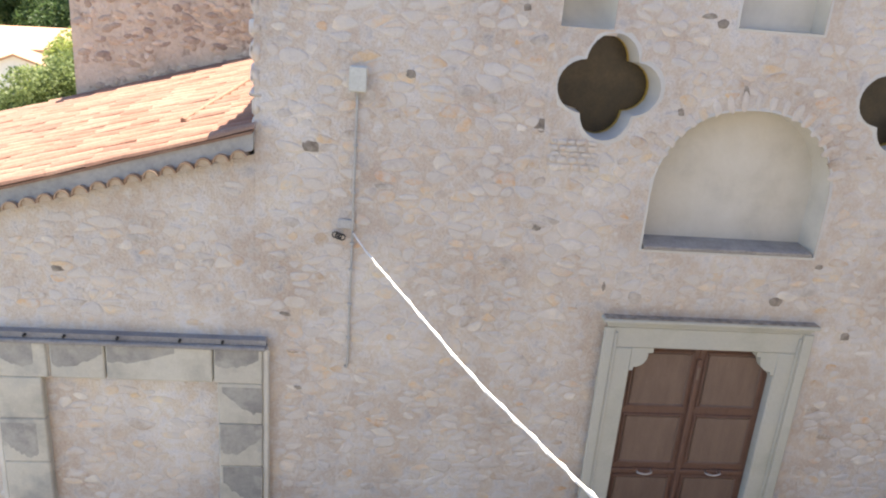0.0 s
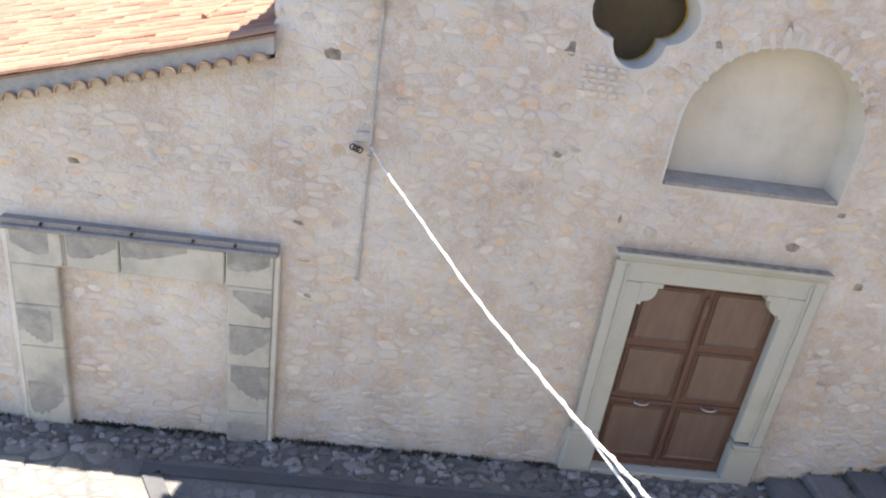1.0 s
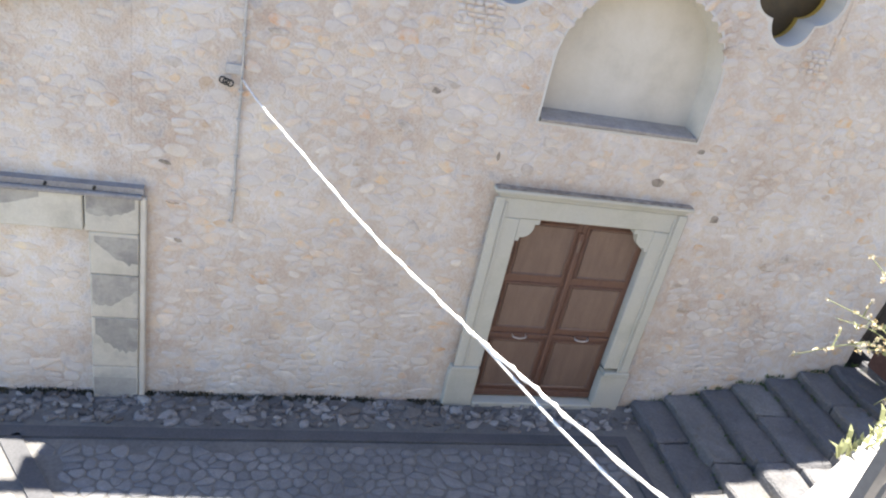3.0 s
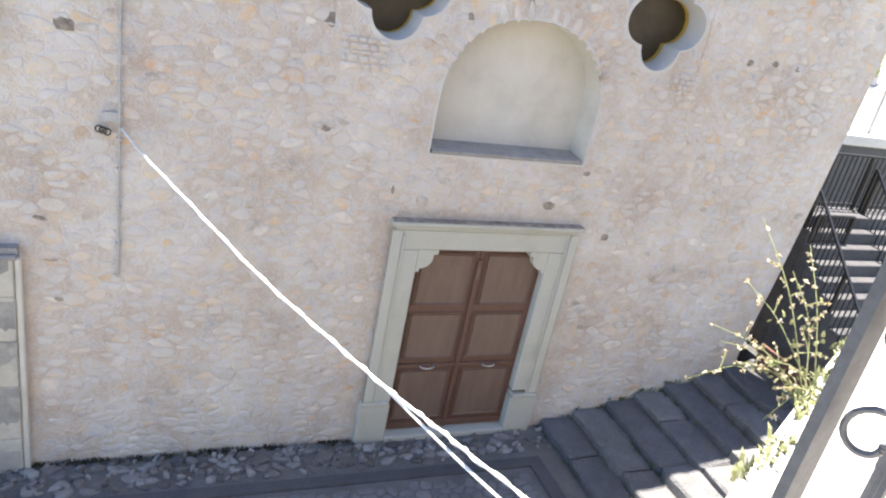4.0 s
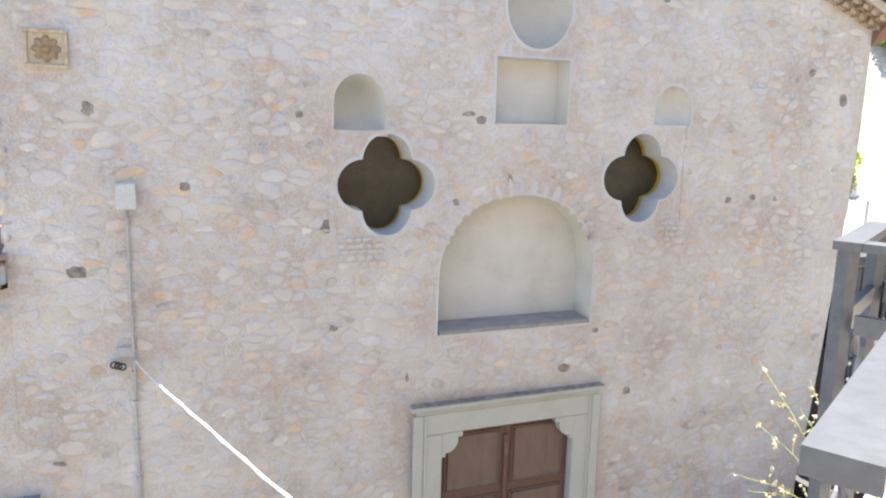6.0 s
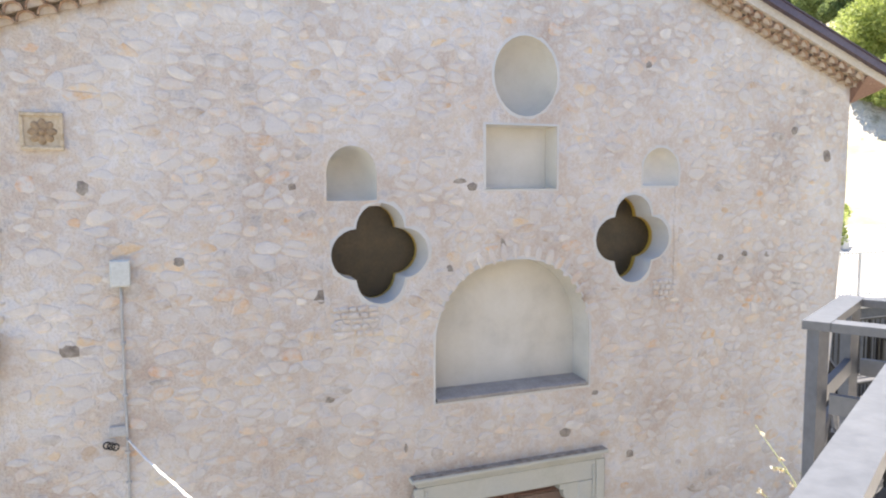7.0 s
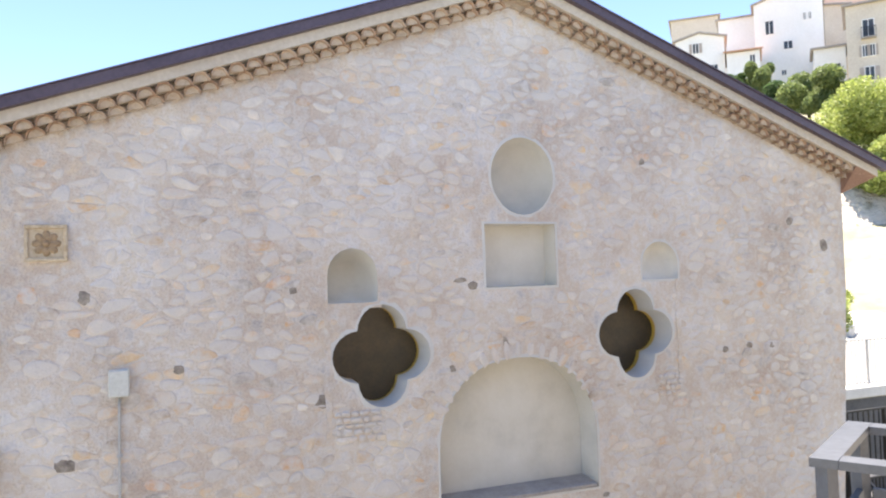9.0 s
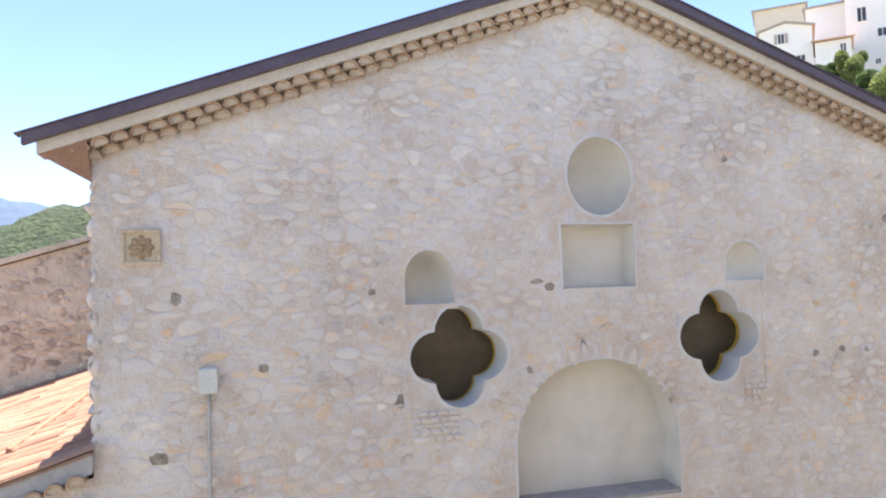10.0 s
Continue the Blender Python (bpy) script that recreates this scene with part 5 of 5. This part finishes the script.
tagged(finish("wall_opposite", bm, M_CREAMWALL), "plain cream wall of the house opposite", "wall", kind="structure")

railing = tagged(empty("balcony_railing", *uv(0.0, 0.0, 5.2)), "grey painted iron balcony railing with scrolls", "railing")


def rail_part(name, a, b, w, h=None):
    bm = bmesh.new()
    bar(bm, a, b, w, h)
    return part(name, local(bm, railing), M_RAIL, railing)


# outer box of the railing
CAP, BOX, MAIN = 0.026, 0.215, 0.105
h = CAP / 2
rail_part("top_rail", uv(0.0, h, RT - 0.005), uv(BOX, h, RT - 0.005), CAP, 0.009)
for s in (h, BOX - h):
    rail_part("top_rail", uv(s, CAP + 0.0005, RT - 0.0052), uv(s, MAIN - 0.0135, RT - 0.0052), CAP, 0.009)
    rail_part("mid_rail", uv(s, CAP, RT - 0.085), uv(s, MAIN - 0.01, RT - 0.085), 0.008, 0.020)
    rail_part("post", uv(s, h, 5.2), uv(s, h, RT - 0.0098), 0.0145)
    rail_part("bottom_rail", uv(s, CAP, 5.30), uv(s, MAIN, 5.30), 0.010)
rail_part("mid_rail", uv(h + 0.006, h, RT - 0.085), uv(BOX - h - 0.006, h, RT - 0.085), 0.008, 0.018)
rail_part("bottom_rail", uv(h + 0.006, h, 5.30), uv(BOX - h - 0.006, h, 5.30), 0.010)
rail_part("main_handrail", uv(-0.54, MAIN, RT - 0.006), uv(4.6, MAIN, RT - 0.006), CAP, 0.011)
for s in (0.9, 1.9, 2.9):
    rail_part("post", uv(s, MAIN, 5.2), uv(s, MAIN, RT - 0.012), 0.0105)
rail_part("bottom_rail", uv(0.23, MAIN, 5.30), uv(4.6, MAIN, 5.30), 0.010)


def scroll(s, b0, z0, r, turn, du, dv):
    """A flat iron curl in the plane of a panel."""
    pts = []
    for k in range(22):
        a = turn * k * 0.30
        q = r * (1 - k / 30)
        c = A + U * (s + du * q * math.cos(a)) + V * (b0 + dv * q * math.cos(a))
        pts.append((c.x, c.y, z0 + q * math.sin(a)))
    bm = bmesh.new()
    tube(bm, pts, 0.0042, 6)
    part("scroll", local(bm, railing), M_RAIL, railing, "curled flat iron ornament")


for z in (6.10, 5.99, 5.88, 5.72, 5.56, 5.42):
    scroll(h, 0.060, z, 0.040, 1, 0.0, 1.0)
    scroll(0.107, h, z, 0.075, -1, 1.0, 0.0)
for i in range(10):
    s = 0.35 + 0.24 * i
    rail_part("baluster", uv(s, MAIN, 5.306), uv(s, MAIN, RT - 0.012), 0.010)
    scroll(s + 0.12, MAIN, 5.80, 0.09, 1 if i % 2 else -1, 1.0, 0.0)

# ---- dry flowering weed rooted at the edge of the slab ----
weed = tagged(empty("flowering_weed", *uv(1.42, -0.11, 5.2)), "dry straggling weed with cream flowers at the balcony edge", "plant")
ROOT = Vector(uv(1.42, -0.11, 5.2))
wr = random.Random(31)
TIPS = [(-2.16, -5.72, 5.63), (-2.07, -5.84, 5.60), (-2.19, -5.78, 5.44), (-2.27, -5.78, 5.29), (-2.34, -5.82, 5.11), (-2.19, -6.02, 5.09), (-2.22, -5.89, 5.20), (-2.12, -5.86, 5.52), (-2.25, -5.82, 5.25)]


def blossom(bm, p, s, r2):
    for k in range(7):
        a = Vector((r2.gauss(0, 1), r2.gauss(0, 1), r2.gauss(0, 1))).normalized() * s
        b = a.cross(Vector((r2.gauss(0, 1), r2.gauss(0, 1), r2.gauss(0, 1)))).normalized() * s * 0.6
        o = p + a * 0.4
        bm.faces.new([bm.verts.new(t) for t in (o - a * 0.5, o + b * 0.5, o + a * 0.6, o - b * 0.5)])


stems, flowers, greens = bmesh.new(), bmesh.new(), bmesh.new()
for tip in TIPS:
    t = Vector(tip)
    d = t - ROOT
    mid = ROOT + d * 0.5 + Vector((wr.uniform(-0.02, 0.02), wr.uniform(-0.02, 0.02), 0.05 if t.z > 5.15 else 0.09))
    pts = smooth_line([ROOT + Vector((wr.uniform(-0.03, 0.03), wr.uniform(-0.02, 0.02), 0)), mid, t], 10)
    tube(stems, pts, 0.0026, 5, 0.5)
    for p in pts[9:]:
        if wr.random() < 0.5:
            blossom(flowers, p + Vector((wr.gauss(0, 0.009), wr.gauss(0, 0.009), wr.gauss(0, 0.009))), 0.012, wr)
    for k in range(3):
        p = pts[wr.randrange(6, 18)]
        q = p + Vector((wr.gauss(0, 0.05), wr.gauss(0, 0.04), wr.uniform(-0.01, 0.07)))
        tube(stems, [p, (p + q) / 2 + Vector((0, 0, 0.008)), q], 0.0022, 4, 0.5)
        for f in (0.6, 0.8, 1.0):
            blossom(flowers, p.lerp(q, f), 0.009, wr)
    for p in pts[3:12:4]:
        tuft(greens, p.x, p.y, p.z - 0.005, 0.022, 2, wr)
part("stems", local(stems, weed), M_STEM, weed)
part("flowers", local(flowers, weed), M_PETAL, weed, "cream and ochre dry flowers")
part("leaves", local(greens, weed), M_STEM, weed)
bm = bmesh.new()
for k in range(26):
    s = wr.uniform(0.9, 2.0)
    p = uv(s, -0.12 + wr.uniform(-0.01, 0.03), 5.195)
    tuft(bm, *p, wr.uniform(0.02, 0.055), 7, wr)
tagged(finish("edge_grass", bm, M_STEM), "dry grass along the edge of the balcony slab", "grass", kind="stuff")

# ---- rubble stones of the walls ----


def stone_shape(seed):
    r2 = random.Random(seed)
    bm = bmesh.new()
    n = 9
    ph = [r2.uniform(-0.25, 0.25) for _ in range(n)]
    rad = [r2.uniform(0.82, 1.12) for _ in range(n)]
    rings = []
    for k, y in ((1.0, 0.25), (0.92, -0.55), (0.62, -0.95)):
        ring = []
        for i in range(n):
            a = 2 * math.pi * (i + ph[i]) / n
            c, s = math.cos(a), math.sin(a)
            q = 1.0 / max(0.75, (abs(c) ** 3.2 + abs(s) ** 3.2) ** (1 / 3.2)) * rad[i]
            ring.append(bm.verts.new((k * q * c * 0.5, y + r2.uniform(-0.12, 0.12) * (k < 1), k * q * s * 0.5)))
        rings.append(ring)
    for a, b in zip(rings, rings[1:]):
        for i in range(n):
            bm.faces.new((a[i], a[(i + 1) % n], b[(i + 1) % n], b[i]))
    bm.faces.new(rings[-1])
    return bm


SHAPES_P = [shared_mesh("stone", stone_shape(s), M_STONE_P, True) for s in range(14)]
KEEP_OUT = [quatrefoil(*Q1, 1.12), quatrefoil(*Q2, 1.12), arch(-1.08, 1.08, 3.88, 4.55, 5.62), oval(0.12, 7.60, 0.5, 0.54), [(-0.47, 6.24), (0.61, 6.24), (0.61, 7.12), (-0.47, 7.12)], arch(-2.28, -1.56, 6.12, 6.5, 6.88), arch(1.65, 2.37, 6.26, 6.56, 6.92),
            [(DX0 - 0.46, -1), (DX1 + 0.46, -1), (DX1 + 0.46, 3.2), (DX0 - 0.46, 3.2)], [(-4.98, 6.64), (-4.5, 6.64), (-4.5, 7.1), (-4.98, 7.1)],
            [(-8.02, -1), (-7.40, -1), (-7.40, 2.8), (-8.02, 2.8)], [(-5.62, -1), (-5.02, -1), (-5.02, 2.8), (-5.62, 2.8)], [(-8.02, 2.14), (-5.02, 2.14), (-5.02, 2.78), (-8.02, 2.78)]]
st = random.Random(101)


def upright(u, v, h):
    return (u, -h, v)


def on_wall(x, z):
    if x < XL - 0.05:
        return z < annex_z(x) - 0.26
    return XL + 0.03 < x < right_edge(z) - 0.03 and z < gable(x) - 0.06 and not (x > 1.4 and z < -0.03 + RISE * (int((x - 1.5) / RUN) + 1) - 0.1)


near, rest = [], []
for poly in crazed(-10.0, 5.3, GZ + 0.1, 9.6, 0.165, 0.086, 77, 0.34, on_wall):
    cx, cz = sum(p[0] for p in poly) / len(poly), sum(p[1] for p in poly) / len(poly)
    if st.random() < (0.45 if cx < XL or cz < 3.6 else 0.27):
        continue
    if not all(on_wall(x, z) and not any(inside(x, z, k) for k in KEEP_OUT) for x, z in poly + [(cx, cz)]):
        continue
    stone = pillow(poly, st, st.uniform(0.62, 1.08), st.uniform(0.001, 0.007), 0.012, 0.004)
    (near if -4.95 < cx < -2.25 and 4.9 < cz < 7.3 and len(near) < 295 else rest).append(stone)
for stone in near:
    single("stone", stone, upright, M_STONE_P, finish_wall)
lay("rubble_stonework", rest, upright, M_STONE_J, finish_wall, "rubble stones bedded in lime mortar")

# weathered dark stones; some replace putlog holes, the hole's shade put into colour
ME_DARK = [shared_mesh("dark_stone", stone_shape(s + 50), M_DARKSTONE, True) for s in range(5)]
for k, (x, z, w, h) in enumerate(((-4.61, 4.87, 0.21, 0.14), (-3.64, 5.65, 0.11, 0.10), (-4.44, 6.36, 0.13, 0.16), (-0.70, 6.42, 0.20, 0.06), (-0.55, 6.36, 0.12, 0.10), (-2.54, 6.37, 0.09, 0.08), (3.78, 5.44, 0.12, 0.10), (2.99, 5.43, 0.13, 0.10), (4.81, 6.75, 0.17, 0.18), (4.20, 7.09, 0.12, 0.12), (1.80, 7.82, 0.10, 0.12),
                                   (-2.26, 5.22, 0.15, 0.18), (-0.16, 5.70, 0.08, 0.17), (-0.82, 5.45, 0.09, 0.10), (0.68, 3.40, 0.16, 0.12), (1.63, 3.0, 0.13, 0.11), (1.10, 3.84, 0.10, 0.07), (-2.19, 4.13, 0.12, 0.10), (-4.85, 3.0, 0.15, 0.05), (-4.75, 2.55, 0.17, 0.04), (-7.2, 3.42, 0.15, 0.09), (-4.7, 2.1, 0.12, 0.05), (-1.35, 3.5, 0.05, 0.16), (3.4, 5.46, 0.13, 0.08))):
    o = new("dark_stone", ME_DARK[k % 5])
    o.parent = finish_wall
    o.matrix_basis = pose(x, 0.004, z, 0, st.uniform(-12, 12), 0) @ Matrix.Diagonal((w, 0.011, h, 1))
# voussoirs over the lunette
for i in range(19):
    a = radians(18 + 144 * i / 18)
    x, z = 1.09 * math.cos(a), 4.58 + 1.04 * math.sin(a)
    o = new("voussoir", SHAPES_P[i % 14])
    o.parent = finish_wall
    o.matrix_basis = pose(x, 0.0, z, 0, 90 - math.degrees(a) , 0) @ Matrix.Diagonal((st.uniform(0.07, 0.11), 0.016, st.uniform(0.15, 0.22), 1))
# rough quoins standing out at the sunlit corner
z = 4.95
while z < 7.5:
    h = st.uniform(0.07, 0.27)
    o = new("quoin", SHAPES_P[st.randrange(14)])
    o.parent = finish_wall
    o.matrix_basis = pose(XL + 0.015, 0.155, z + h / 2, 0, st.uniform(-14, 14), 0) @ Matrix.Diagonal((st.uniform(0.08, 0.21), 0.165, h * 1.05, 1))
    z += h
# rough small-stone infill below the windows
for x0, x1, z0, z1 in ((-2.14, -1.66, 4.78, 5.06), (1.92, 2.22, 4.93, 5.16)):
    z = z0
    while z < z1:
        h = st.uniform(0.05, 0.08)
        x = x0
        while x < x1:
            w = st.uniform(0.06, 0.13)
            o = new("infill_stone", SHAPES_P[st.randrange(14)])
            o.parent = finish_wall
            o.matrix_basis = pose(x + w / 2, -0.004, z + h / 2, 0, st.uniform(-10, 10), 0) @ Matrix.Diagonal((w * 0.92, 0.022, h * 0.9, 1))
            x += w
        z += h
